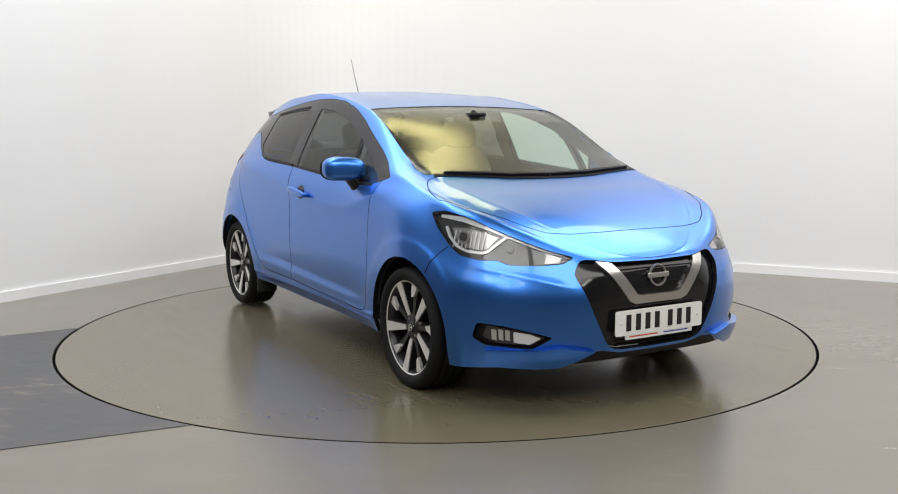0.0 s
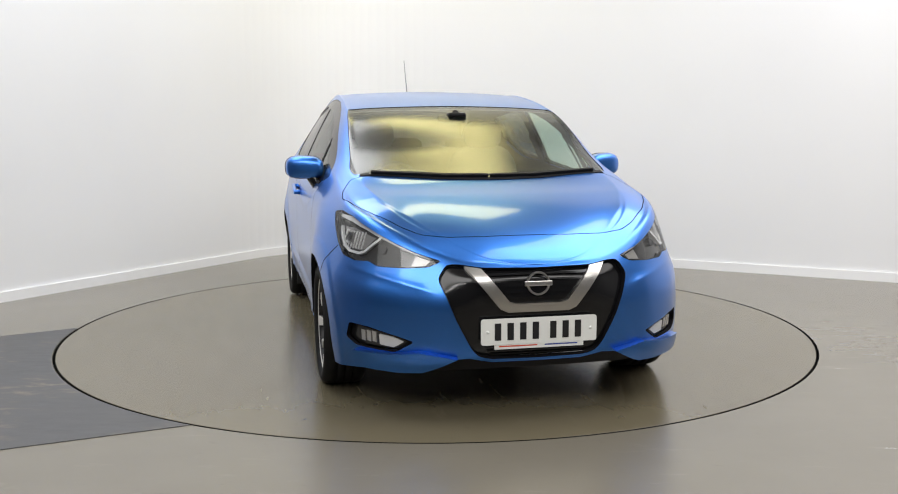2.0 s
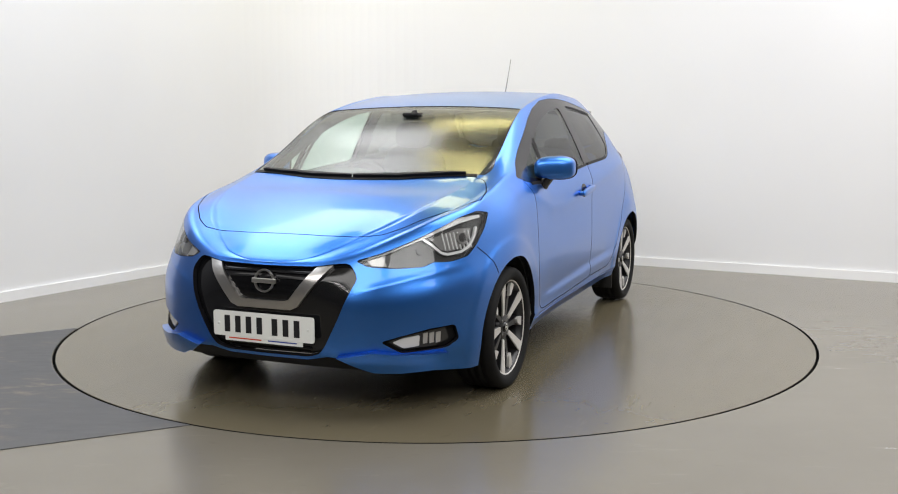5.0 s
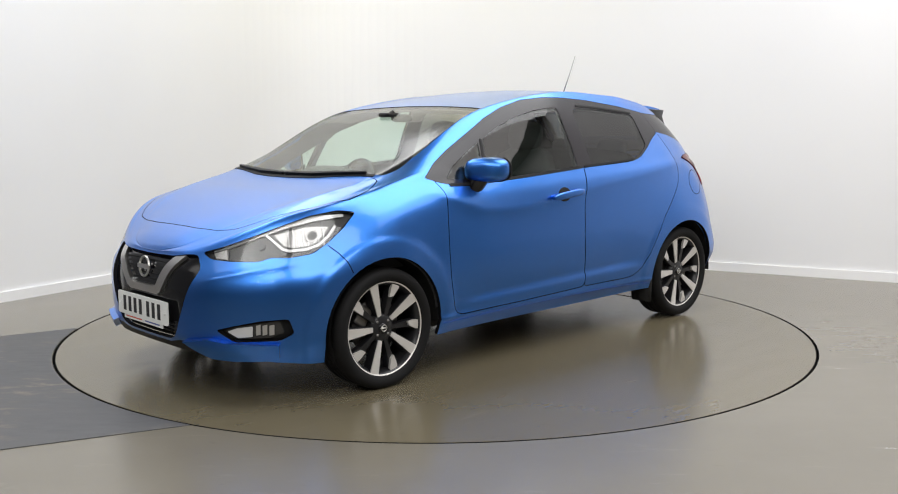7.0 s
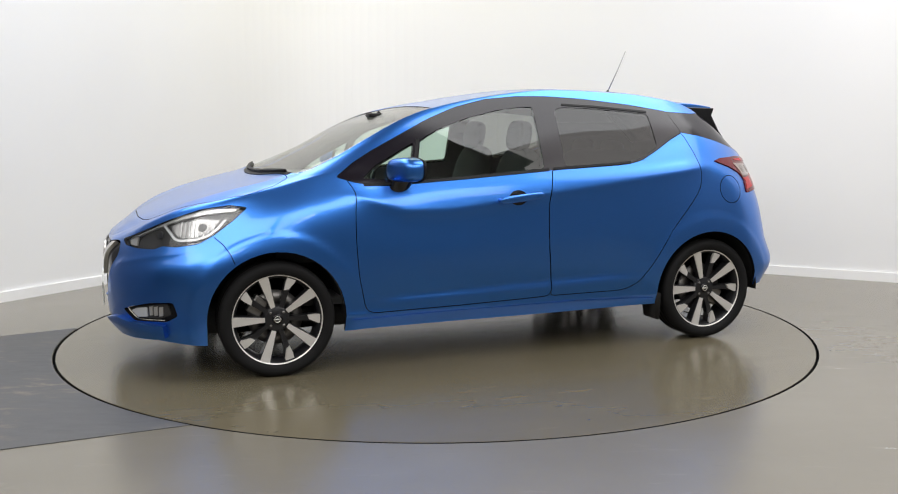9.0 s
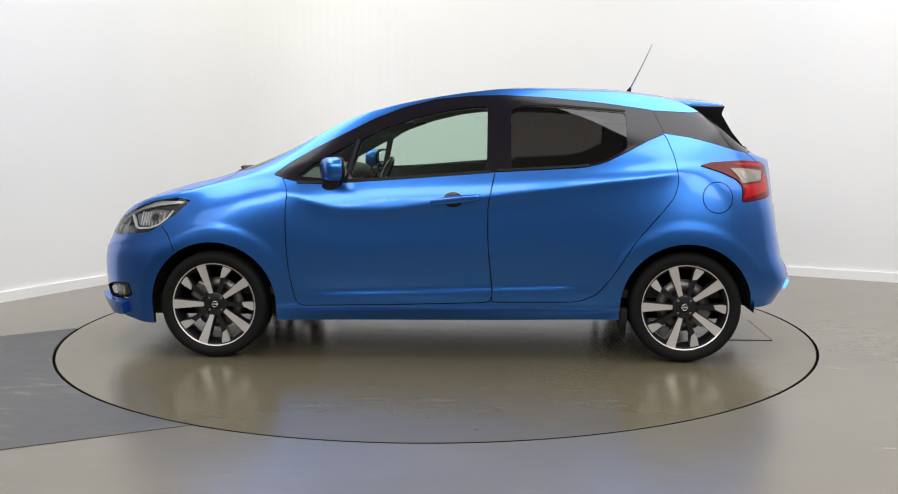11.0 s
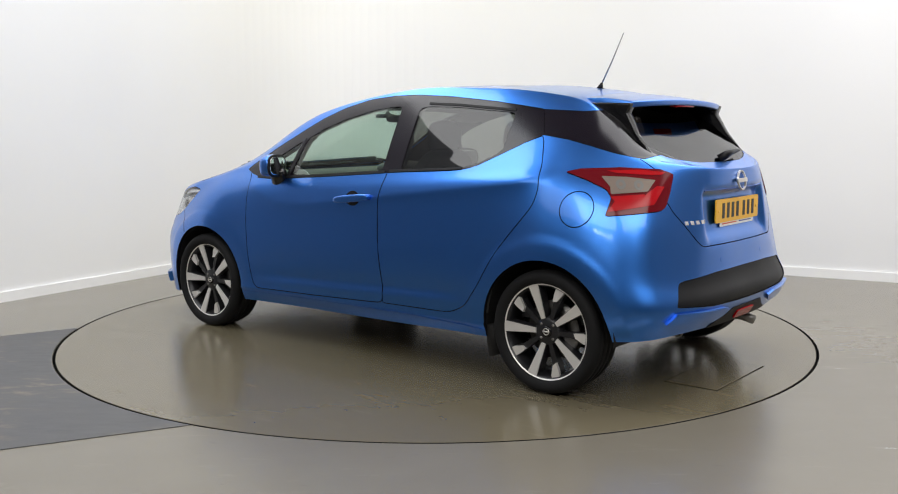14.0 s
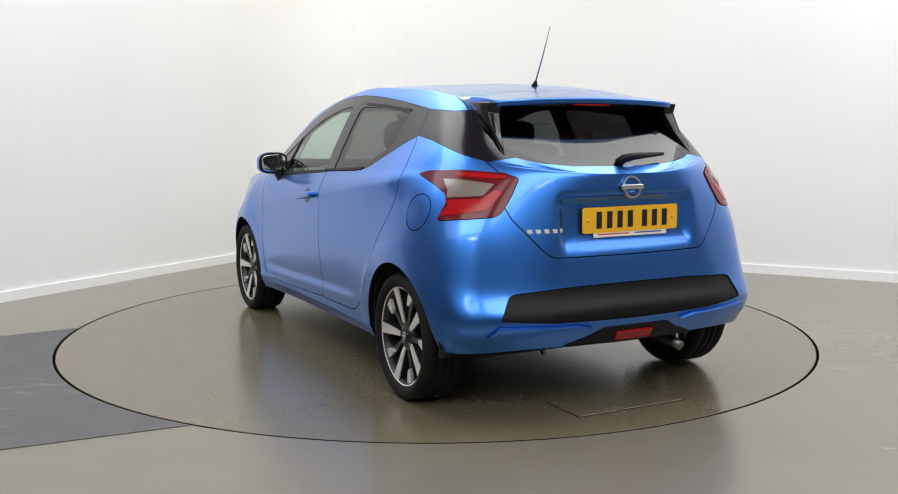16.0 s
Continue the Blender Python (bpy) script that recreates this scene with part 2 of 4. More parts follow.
def make_mat_material():
    m = mat("worn_dark_floor", (0.06, 0.062, 0.065), 0.4)
    big, mid = noise_of(m, 1.3, 3.0), noise_of(m, 9.0, 8.0, 0.7, (0.6, 2.2, 1))
    worn = node(m, "ShaderNodeMath")
    worn.operation = "MULTIPLY"
    link(m, ramp(m, big, [(0.48, (0, 0, 0)), (0.62, (1, 1, 1))]), worn.inputs[0])
    link(m, ramp(m, mid, [(0.50, (0, 0, 0)), (0.62, (1, 1, 1))]), worn.inputs[1])
    link(m, mixed(m, worn.outputs[0], (0.066, 0.067, 0.071), (0.20, 0.172, 0.135)), bsdf(m).inputs["Base Color"])
    link(m, spread(m, mid, 0.38, 0.6), bsdf(m).inputs["Roughness"])
    bumped(m, mid, 0.08, 0.002)
    return m


def build_dark_patch():
    """The worn dark strip of floor that runs from the wall side up to the turntable."""
    r = RING + 0.004
    a0, a1 = math.atan2(-1.996, -1.047), math.atan2(-0.023, -2.268)
    if a1 > 0:
        a1 -= 2 * math.pi
    arc = [(r * math.cos(a0 + (a1 - a0) * k / 40), r * math.sin(a0 + (a1 - a0) * k / 40)) for k in range(41)]
    out1 = Vector((-2.268, -0.023)) + Vector((-0.364, -0.219)).normalized() * 4.0
    out0 = Vector((-1.047, -1.996)) + Vector((-0.661, -0.294)).normalized() * 4.6
    bm = prism(arc + [tuple(out1), tuple(out0)], (0.0, 0.003), "z")
    tagged(part("dark_floor_patch", bm, make_mat_material(), smooth=False), "worn dark grey rubber strip on the floor beside the turntable", "floor strip", kind="structure")


def build_turntable():
    table = tagged(new("turntable"), "round olive-grey painted turntable set flush in the floor", "turntable")
    r = RING - 0.016
    bm = lathe([(0.0001, 0.0), (0.6, 0.0), (1.4, 0.0), (r - 0.001, 0.0), (r, -0.001), (r, -0.045)], 200, "z")
    for f in bm.faces:
        f.normal_flip() if f.normal.z < -0.5 else None
    part("deck", bm, DISC, table, smooth=False)
    # black ring added on the deck's rim: shade of the gap as colour
    part("edge_band", lathe([(r + 0.0005, -0.0012), (r + 0.004, -0.0015), (r + 0.004, -0.044)], 200, "z"), JOINT, table, "black band round the deck's edge that stands for shade in the gap", False)
    x0, x1, y0, y1 = -1.87 - 0.113, -1.605 - 0.113, -0.27, 0.31
    part("hatch_plate", box_bm(x0, y0, -0.003, x1, y1, 0.0035, 0.0015, 1), DISC, table, "square steel hatch plate in the turntable deck", False)
    edge = merged(*[box_bm(*b) for b in ((x0 - 0.004, y0 - 0.004, -0.002, x1 + 0.004, y0, 0.0022), (x0 - 0.004, y1, -0.002, x1 + 0.004, y1 + 0.004, 0.0022),
                                         (x0 - 0.004, y0, -0.002, x0, y1, 0.0022), (x1, y0, -0.002, x1 + 0.004, y1, 0.0022))])
    part("hatch_joint", edge, JOINT, table, smooth=False)
    return table
# ------------------------------------------------------------------ the car's skin
# Sections from the front centre round the flank to the rear centre; x ahead, y to the car's left, z up.
SILL = [(2.02, 0, .215), (2.015, .26, .215), (1.985, .43, .212), (1.90, .60, .205), (1.76, .745, .19), (1.60, .82, .18), (1.26, .85, .20), (.93, .835, .205), (.45, .80, .205),
        (-.22, .80, .21), (-.75, .81, .22), (-1.0, .84, .23), (-1.26, .85, .25), (-1.58, .82, .29), (-1.73, .73, .30), (-1.81, .50, .31), (-1.84, .26, .31), (-1.845, 0, .31)]
LOWER = [(2.06, 0, .30), (2.055, .26, .30), (2.02, .43, .30), (1.935, .60, .30), (1.79, .75, .31), (1.60, .84, .33), (1.26, .875, .36), (.93, .86, .30), (.45, .852, .31),
         (-.22, .852, .32), (-.75, .858, .34), (-1.0, .865, .36), (-1.26, .875, .38), (-1.57, .86, .41), (-1.77, .77, .43), (-1.875, .52, .44), (-1.91, .26, .45), (-1.915, 0, .45)]
WAIST = [(2.075, 0, .48), (2.07, .26, .48), (2.03, .43, .49), (1.94, .60, .50), (1.80, .745, .52), (1.60, .84, .55), (1.26, .885, .62), (.93, .870, .56), (.45, .868, .54),
         (-.22, .869, .55), (-.75, .873, .57), (-1.0, .880, .61), (-1.26, .888, .66), (-1.55, .860, .62), (-1.735, .75, .58), (-1.83, .52, .56), (-1.865, .26, .56), (-1.87, 0, .56)]
SHOULDER = [(2.065, 0, .60), (2.06, .26, .60), (2.0, .42, .60), (1.90, .59, .62), (1.755, .73, .64), (1.58, .80, .68), (1.26, .845, .80), (.93, .85, .84), (.45, .848, .83),
            (-.22, .858, .865), (-.75, .858, .91), (-1.0, .85, .94), (-1.26, .83, .96), (-1.50, .812, .88), (-1.70, .705, .82), (-1.80, .46, .80), (-1.835, .26, .80), (-1.84, 0, .80)]
BELT = [(2.03, 0, .66), (2.02, .25, .663), (1.965, .395, .685), (1.85, .56, .76), (1.70, .685, .825), (1.50, .755, .87), (1.26, .765, .925), (.93, .772, .985), (.45, .812, .965),
        (-.22, .820, 1.005), (-.75, .813, 1.04), (-1.0, .798, 1.06), (-1.26, .772, 1.075), (-1.48, .708, 1.072), (-1.66, .585, 1.052), (-1.77, .40, 1.04), (-1.82, .22, 1.03), (-1.83, 0, 1.025)]
RAIL = [(2.03, 0, .66), (2.0, .20, .685), (1.925, .32, .73), (1.80, .47, .80), (1.66, .57, .865), (1.48, .63, .915), (1.27, .655, .965), (.93, .675, 1.075), (.45, .632, 1.305),
        (-.22, .605, 1.422), (-.75, .59, 1.415), (-1.0, .578, 1.396), (-1.26, .562, 1.35), (-1.44, .565, 1.26), (-1.57, .52, 1.165), (-1.70, .37, 1.085), (-1.78, .20, 1.045), (-1.83, 0, 1.025)]
CENTRE = [(2.03, 0, .66), (2.005, 0, .69), (1.95, 0, .735), (1.84, 0, .795), (1.68, 0, .86), (1.50, 0, .92), (1.28, 0, .980), (.95, 0, 1.12), (.45, 0, 1.335),
          (-.22, 0, 1.461), (-.75, 0, 1.468), (-1.0, 0, 1.452), (-1.26, 0, 1.405), (-1.46, 0, 1.28), (-1.59, 0, 1.175), (-1.70, 0, 1.095), (-1.78, 0, 1.045), (-1.83, 0, 1.025)]


def curve_at(rows, u, flip=None):
    """Catmull-Rom through rows (k, ..., 3) at the parameters u; the ghost ends mirror y where flip says so."""
    rows = np.asarray(rows, float)
    m = np.array([1, -1, 1])
    first = rows[1] * m if flip in ("both", "first") else 2 * rows[0] - rows[1]
    last = rows[-2] * m if flip in ("both", "last") else 2 * rows[-1] - rows[-2]
    p = np.concatenate([first[None], rows, last[None]])
    i = np.clip(np.floor(u).astype(int), 0, len(rows) - 2)
    t = (u - i).reshape(-1, *([1] * (rows.ndim - 1)))
    a, b, c, d = p[i], p[i + 1], p[i + 2], p[i + 3]
    return 0.5 * (2 * b + (c - a) * t + (2 * a - 5 * b + 4 * c - d) * t ** 2 + (3 * b - a - 3 * c + d) * t ** 3)


WHEELS = ((1.262, 0.290), (-1.262, 0.296))
ARCH = 0.345


def shoulder_z(x):
    return np.interp(x, [-1.3, -1.2, -.75, -.22, .1, .35, .6, .85, 1.2], [1.01, 1.0, .945, .88, .838, .808, .815, .90, .96])


def skin_grid(ns=15, nv=14):
    belt, rail, cen = (np.array(r, float) for r in (BELT, RAIL, CENTRE))
    glass = (belt + rail) / 2 + np.array([0, 0.010, 0.004])
    glass[:2, 1] = (belt[:2, 1] + rail[:2, 1]) / 2
    glass[-1, 1] = 0
    inner = rail * [1, 0, 1] + rail * [0, .90, 0] + (cen - rail) * [.1, 0, .50]
    half = rail * [0, .5, 0] + (rail * .15 + cen * .85) * [1, 0, 1]
    rows = np.array([SILL, LOWER, WAIST, SHOULDER, belt, glass, rail, inner, half, cen])
    k = rows.shape[1] - 1
    us = np.linspace(0, k, k * ns + 1)
    dense = curve_at(np.swapaxes(rows, 0, 1), us, "both")
    vs = np.linspace(0, 9, 9 * nv + 1)
    g = curve_at(np.swapaxes(dense, 0, 1), vs, "last")
    x, y, z = g[..., 0], g[..., 1], g[..., 2]
    # shoulder crease along the doors, and raised wheel-arch lips
    over = z - shoulder_z(x)
    ridge = np.where(over > 0, np.clip(1 - over / 0.17, 0, 1), np.exp(np.minimum(over, 0) / 0.05)) * np.clip((x + 1.28) / 0.15, 0, 1) * np.clip((1.0 - x) / 0.2, 0, 1)
    side = np.clip((y - 0.6) / 0.15, 0, 1)
    y = y + 0.0135 * ridge * side
    crease = 0.372 + 0.045 * np.clip((0.65 - x) / 1.3, 0, 1)
    low = np.where(z > crease, np.clip(1 - (z - crease) / 0.24, 0, 1) ** 1.6, np.clip(1 - (crease - z) / 0.03, 0, 1)) * np.clip((0.84 - x) / 0.25, 0, 1) * np.clip((x + 0.86) / 0.25, 0, 1)
    y = y - 0.011 * low * side
    hem = np.exp(-np.abs(z - 0.287) / 0.014) * np.clip((0.95 - x) / 0.05, 0, 1) * np.clip((x + 0.95) / 0.05, 0, 1)
    y = y + 0.011 * hem * side
    for wx, wz in WHEELS:
        r = np.hypot(x - wx, z - wz)
        lip = np.clip((0.447 - r) / 0.022, 0, 1)
        y = y + 0.0045 * lip * lip * (3 - 2 * lip) * side
    # crease across the front bumper, and the two raised lines of the hood
    fold = np.exp(-np.abs(z - (0.55 + 0.26 * (y - 0.42))) / 0.035) * np.clip((y - 0.42) / 0.08, 0, 1) * np.clip((0.82 - y) / 0.08, 0, 1) * (x > 1.5)
    x = x + 0.010 * fold
    line = np.interp(x, [1.2, 1.28, 1.48, 1.66, 1.80, 1.95], [.66, .645, .60, .53, .43, .28])
    z = z + 0.006 * np.exp(-np.abs(y - line) / 0.055) * np.clip((x - 1.22) / 0.1, 0, 1) * np.clip((1.93 - x) / 0.1, 0, 1) * (z > 0.72)
    # recess for the rear number plate, under a ledge
    step = 1 / (1 + np.exp((z - 0.945) / 0.004)) / (1 + np.exp((0.735 - z) / 0.014)) / (1 + np.exp((np.abs(y) - 0.345) / 0.008))
    x = x + 0.036 * step * (x < -1.5)
    g = np.stack([x, y, z], -1)
    g[:, 0, 1] = g[:, -1, 1] = 0
    g[-1, :, 1] = 0
    return g


def skin_half():
    g = skin_grid()
    bm = bmesh.new()
    nv, ns = g.shape[:2]
    vs = [[bm.verts.new(g[i, j]) for j in range(ns)] for i in range(nv)]
    for i in range(nv - 1):
        for j in range(ns - 1):
            bm.faces.new((vs[i][j], vs[i + 1][j], vs[i + 1][j + 1], vs[i][j + 1]))
    bmesh.ops.remove_doubles(bm, verts=bm.verts[:], dist=1e-5)
    bmesh.ops.dissolve_degenerate(bm, edges=bm.edges[:], dist=1e-6)
    bm.faces.layers.int.new("panel")
    bmesh.ops.recalc_face_normals(bm, faces=bm.faces[:])
    test = min(bm.faces, key=lambda f: (f.calc_center_median() - Vector((0, .86, .6))).length)
    if test.normal.y < 0:
        bmesh.ops.reverse_faces(bm, faces=bm.faces[:])
    return bm


SIDE = (Vector((1, 0, 0)), Vector((0, 0, 1)))
FRONT = (Vector((0, 1, 0)), Vector((0, 0, 1)))
TOP = (Vector((1, 0, 0)), Vector((0, 1, 0)))
Q = math.sqrt(0.5)
FRONT_CORNER = (Vector((-Q, Q, 0)), Vector((0, 0, 1)))
REAR_CORNER = (Vector((-Q, -Q, 0)), Vector((0, 0, 1)))


def inside(poly, u, v):
    hit = False
    for i, (x1, y1) in enumerate(poly):
        x0, y0 = poly[i - 1]
        if (y0 > v) != (y1 > v) and u < (x1 - x0) * (v - y0) / (y1 - y0) + x0:
            hit = not hit
    return hit


PANELS = {"body": 0}


def cut(bm, name, poly, axes, where=lambda c: True, over=None):
    """Cuts the skin along an outline drawn in a plane, and gives the faces inside to the panel of that name."""
    U, V = axes
    layer = bm.faces.layers.int["panel"]
    ident = PANELS.setdefault(name, len(PANELS))
    us, vs = [p[0] for p in poly], [p[1] for p in poly]
    pad = 0.06

    def fits(f):
        if over is not None and f[layer] not in over:
            return False
        c = f.calc_center_median()
        return min(us) - pad < U.dot(c) < max(us) + pad and min(vs) - pad < V.dot(c) < max(vs) + pad and where(c)

    cand = {f for f in bm.faces if fits(f)}
    for i, b in enumerate(poly):
        a = poly[i - 1]
        du, dv = b[0] - a[0], b[1] - a[1]
        if abs(du) + abs(dv) < 1e-6:
            continue
        lo_u, hi_u, lo_v, hi_v = min(a[0], b[0]) - .03, max(a[0], b[0]) + .03, min(a[1], b[1]) - .03, max(a[1], b[1]) + .03
        pick = []
        for f in cand:
            if not f.is_valid:
                continue
            c = f.calc_center_median()
            if lo_u < U.dot(c) < hi_u and lo_v < V.dot(c) < hi_v:
                pick.append(f)
        if not pick:
            continue
        geom = list({e for f in pick for e in f.edges} | {v for f in pick for v in f.verts}) + pick
        res = bmesh.ops.bisect_plane(bm, geom=geom, dist=1e-5, plane_co=U * a[0] + V * a[1], plane_no=U * -dv + V * du)
        cand |= {f for f in res["geom"] if isinstance(f, bmesh.types.BMFace)}
    for f in cand:
        if f.is_valid:
            c = f.calc_center_median()
            if inside(poly, U.dot(c), V.dot(c)):
                f[layer] = ident


def taken(bm, name):
    """A copy of one panel's faces."""
    ident = PANELS[name]
    out = bm.copy()
    layer = out.faces.layers.int["panel"]
    bmesh.ops.delete(out, geom=[f for f in out.faces if f[layer] != ident], context="FACES")
    return out


def both_sides(bm):
    """The half and its mirror image, joined on the centre line."""
    other = bm.copy()
    for v in other.verts:
        v.co.y = -v.co.y
    bmesh.ops.reverse_faces(other, faces=other.faces[:])
    out = merged(bm, other)
    mid = [v for v in out.verts if abs(v.co.y) < 1e-4]
    bmesh.ops.remove_doubles(out, verts=mid, dist=2e-4)
    return out


def mirrored(bm):
    other = bm.copy()
    for v in other.verts:
        v.co.y = -v.co.y
    bmesh.ops.reverse_faces(other, faces=other.faces[:])
    return other


def skin_normal(co):
    """The smooth outward normal of the whole skin near a point, on either side of the car."""
    hits = SKIN_TREE.find_n((co[0], abs(co[1]), co[2]), 4)
    total = Vector()
    for _, i, d in hits:
        total += SKIN_NORMALS[i] / (d * d + 1e-8)
    if co[1] < 0:
        total.y = -total.y
    elif abs(co[1]) < 1e-4:
        total.y = 0
    return total.normalized()


def follow_skin(ob):
    """Shades a panel by the skin it was cut from; its folded rim keeps its own facets."""
    me = ob.data
    at = [skin_normal(v.co) for v in me.vertices]
    loops = [None] * len(me.loops)
    for p in me.polygons:
        for k in p.loop_indices:
            n = at[me.loops[k].vertex_index]
            loops[k] = n if n.dot(p.normal) > 0.35 or p.area < 1e-7 else p.normal.copy()
    me.normals_split_custom_set(loops)
    return ob


def edged(bm, gap=0.0031, depth=0.012, sink=0.0, seam=0):
    """Draws a panel's rim in by a gap and folds it inward, so that shut lines are real."""
    bmesh.ops.remove_doubles(bm, verts=[v for v in bm.verts if v.is_boundary], dist=0.0009)
    bmesh.ops.dissolve_degenerate(bm, edges=bm.edges[:], dist=1e-5)
    bm.normal_update()
    if sink:
        for v in bm.verts:
            v.co -= skin_normal(v.co) * sink
    rim_verts = {v for e in bm.edges if e.is_boundary for v in e.verts}
    near = {}
    for v in list(bm.verts):
        if v not in rim_verts:
            continue
        for e in v.link_edges:
            o = e.other_vert(v)
            if o not in rim_verts and o not in near and (o.co - v.co).length < 0.006:
                near[o] = v
    if near:
        bmesh.ops.weld_verts(bm, targetmap=near)
        bm.normal_update()
    rim = [e for e in bm.edges if e.is_boundary]
    edge_verts = {v for e in rim for v in e.verts}
    normals = {}
    for v in edge_verts:
        normals[v] = skin_normal(v.co)
    pull = {}
    for e in rim:
        loop = e.link_loops[0]
        a, b = loop.vert, loop.link_loop_next.vert
        d = b.co - a.co
        way = (normals[a] + normals[b]).normalized().cross(d)
        for v in e.verts:
            pull.setdefault(v, []).append(way)
    for v, ways in pull.items():
        w = sum(ways, Vector())
        if w.length > 1e-9:
            v.co += w.normalized() * gap
    for f in bm.faces:
        f.smooth = True
    res = bmesh.ops.extrude_edge_only(bm, edges=rim)
    made = [v for v in res["geom"] if isinstance(v, bmesh.types.BMVert)]
    olds = {tuple(round(c, 6) for c in v.co): n for v, n in normals.items()}
    for v in made:
        n = olds.get(tuple(round(c, 6) for c in v.co))
        if n is not None:
            v.co -= n * depth
    for f in res["geom"]:
        if isinstance(f, bmesh.types.BMFace):
            f.material_index = seam
    for e in rim:
        if e.is_valid:
            e.smooth = False
    return bm
# ------------------------------------------------------------------ panel outlines
def circle(cx, cz, r, n=40):
    return [(cx + r * math.cos(2 * math.pi * k / n), cz + r * math.sin(2 * math.pi * k / n)) for k in range(n)]


DLO = [(.937, .992), (.845, 1.058), (.729, 1.125), (.555, 1.212), (.398, 1.290), (.243, 1.350), (.058, 1.395), (-.126, 1.412), (-.294, 1.414), (-.521, 1.402), (-.822, 1.371),
       (-1.10, 1.331), (-1.155, 1.207), (-1.065, 1.171), (-.947, 1.111), (-.827, 1.055), (-.74, 1.036), (-.676, 1.030), (-.311, 1.012), (.246, .972), (.685, .944), (.83, .962)]
FRONT_WINDOW = [(.515, .975), (.462, 1.180), (.35, 1.235), (.18, 1.293), (.0, 1.335), (-.14, 1.352), (-.215, 1.354), (-.215, 1.022), (-.17, 1.012), (.246, .984)]
QUARTER_WINDOW = [(.555, .968), (.80, .985), (.72, 1.05), (.505, 1.165)]
REAR_WINDOW = [(-.345, 1.026), (-.345, 1.34), (-.40, 1.352), (-.60, 1.345), (-.955, 1.315), (-.955, 1.130), (-.84, 1.072), (-.75, 1.050), (-.66, 1.042)]
FRONT_DOOR = [(.90, 1.0), (.848, .918), (.858, .80), (.858, .66), (.846, .488), (.812, .315), (.775, .293), (.30, .300), (-.072, .311), (-.236, .318), (-.248, .36), (-.224, .619), (-.222, .83), (-.256, .99), (-.262, 1.03)]
REAR_DOOR = [(-.262, 1.03), (-.256, .99), (-.222, .83), (-.224, .619), (-.248, .36), (-.236, .318), (-.66, .322), (-.72, .330), (-.80, .367), (-.885, .472), (-1.0, .654), (-1.143, .819),
             (-1.195, .885), (-1.215, .96), (-1.20, 1.08), (-1.155, 1.21), (-1.05, 1.20)]
HOOD = [(1.885, -.1), (1.885, .2), (1.865, .36), (1.837, .47), (1.78, .545), (1.66, .645), (1.53, .71), (1.40, .755), (1.29, .742), (1.22, .715), (1.165, .685), (1.19, .50), (1.245, .25), (1.265, -.1)]
WINDSCREEN = [(1.255, -.1), (1.235, .25), (1.18, .50), (1.13, .665), (1.04, .678), (.93, .660), (.70, .640), (.45, .614), (.352, .595), (.338, .30), (.332, -.1)]
HEADLIGHT = [(-1.105, .68), (-1.06, .655), (-.95, .648), (-.83, .650), (-.78, .668), (-.70, .665), (-.60, .680), (-.54, .72), (-.47, .79), (-.425, .853), (-.50, .865), (-.62, .845), (-.75, .80), (-.9, .745), (-1.0, .71)]
GRILLE = [(-.1, .648), (.24, .655), (.33, .668), (.385, .668), (.425, .61), (.405, .56), (.353, .43), (.292, .315), (.262, .280), (.21, .265), (-.1, .260)]
FOG = [(.528, .340), (.60, .362), (.70, .388), (.775, .395), (.785, .33), (.75, .300), (.60, .290)]
CHIN = [(-.1, .243), (.2, .247), (.30, .268), (.375, .262), (.475, .205), (.50, .15), (-.1, .15)]
BUMPER_INSERT = [(-.1, .575), (.30, .572), (.565, .556), (.60, .548), (.655, .450), (.40, .430), (-.1, .421)]
TAILGATE = [(-.1, .692), (.395, .695), (.43, .715), (.56, .86), (.60, .95), (.56, 1.03), (.615, 1.125), (.60, 1.18), (-.1, 1.3)]
TAIL_LAMP = [(.385, 1.040), (.45, 1.056), (.62, 1.063), (.80, 1.052), (.862, 1.030), (.835, .95), (.805, .885), (.775, .87), (.525, .850), (.562, .93), (.545, .965), (.47, 1.005)]
REAR_GLASS = [(-.1, 1.072), (.25, 1.077), (.42, 1.098), (.515, 1.128), (.555, 1.165), (.53, 1.30), (.50, 1.36), (-.1, 1.40)]
PILLAR = [(-1.06, 1.331), (-1.10, 1.329), (-1.30, 1.318), (-1.45, 1.325), (-1.60, 1.22), (-1.66, 1.13), (-1.62, 1.098), (-1.50, 1.128), (-1.40, 1.158), (-1.28, 1.188), (-1.155, 1.207), (-1.12, 1.215)]


def tidy(bm):
    bmesh.ops.remove_doubles(bm, verts=bm.verts[:], dist=2e-5)


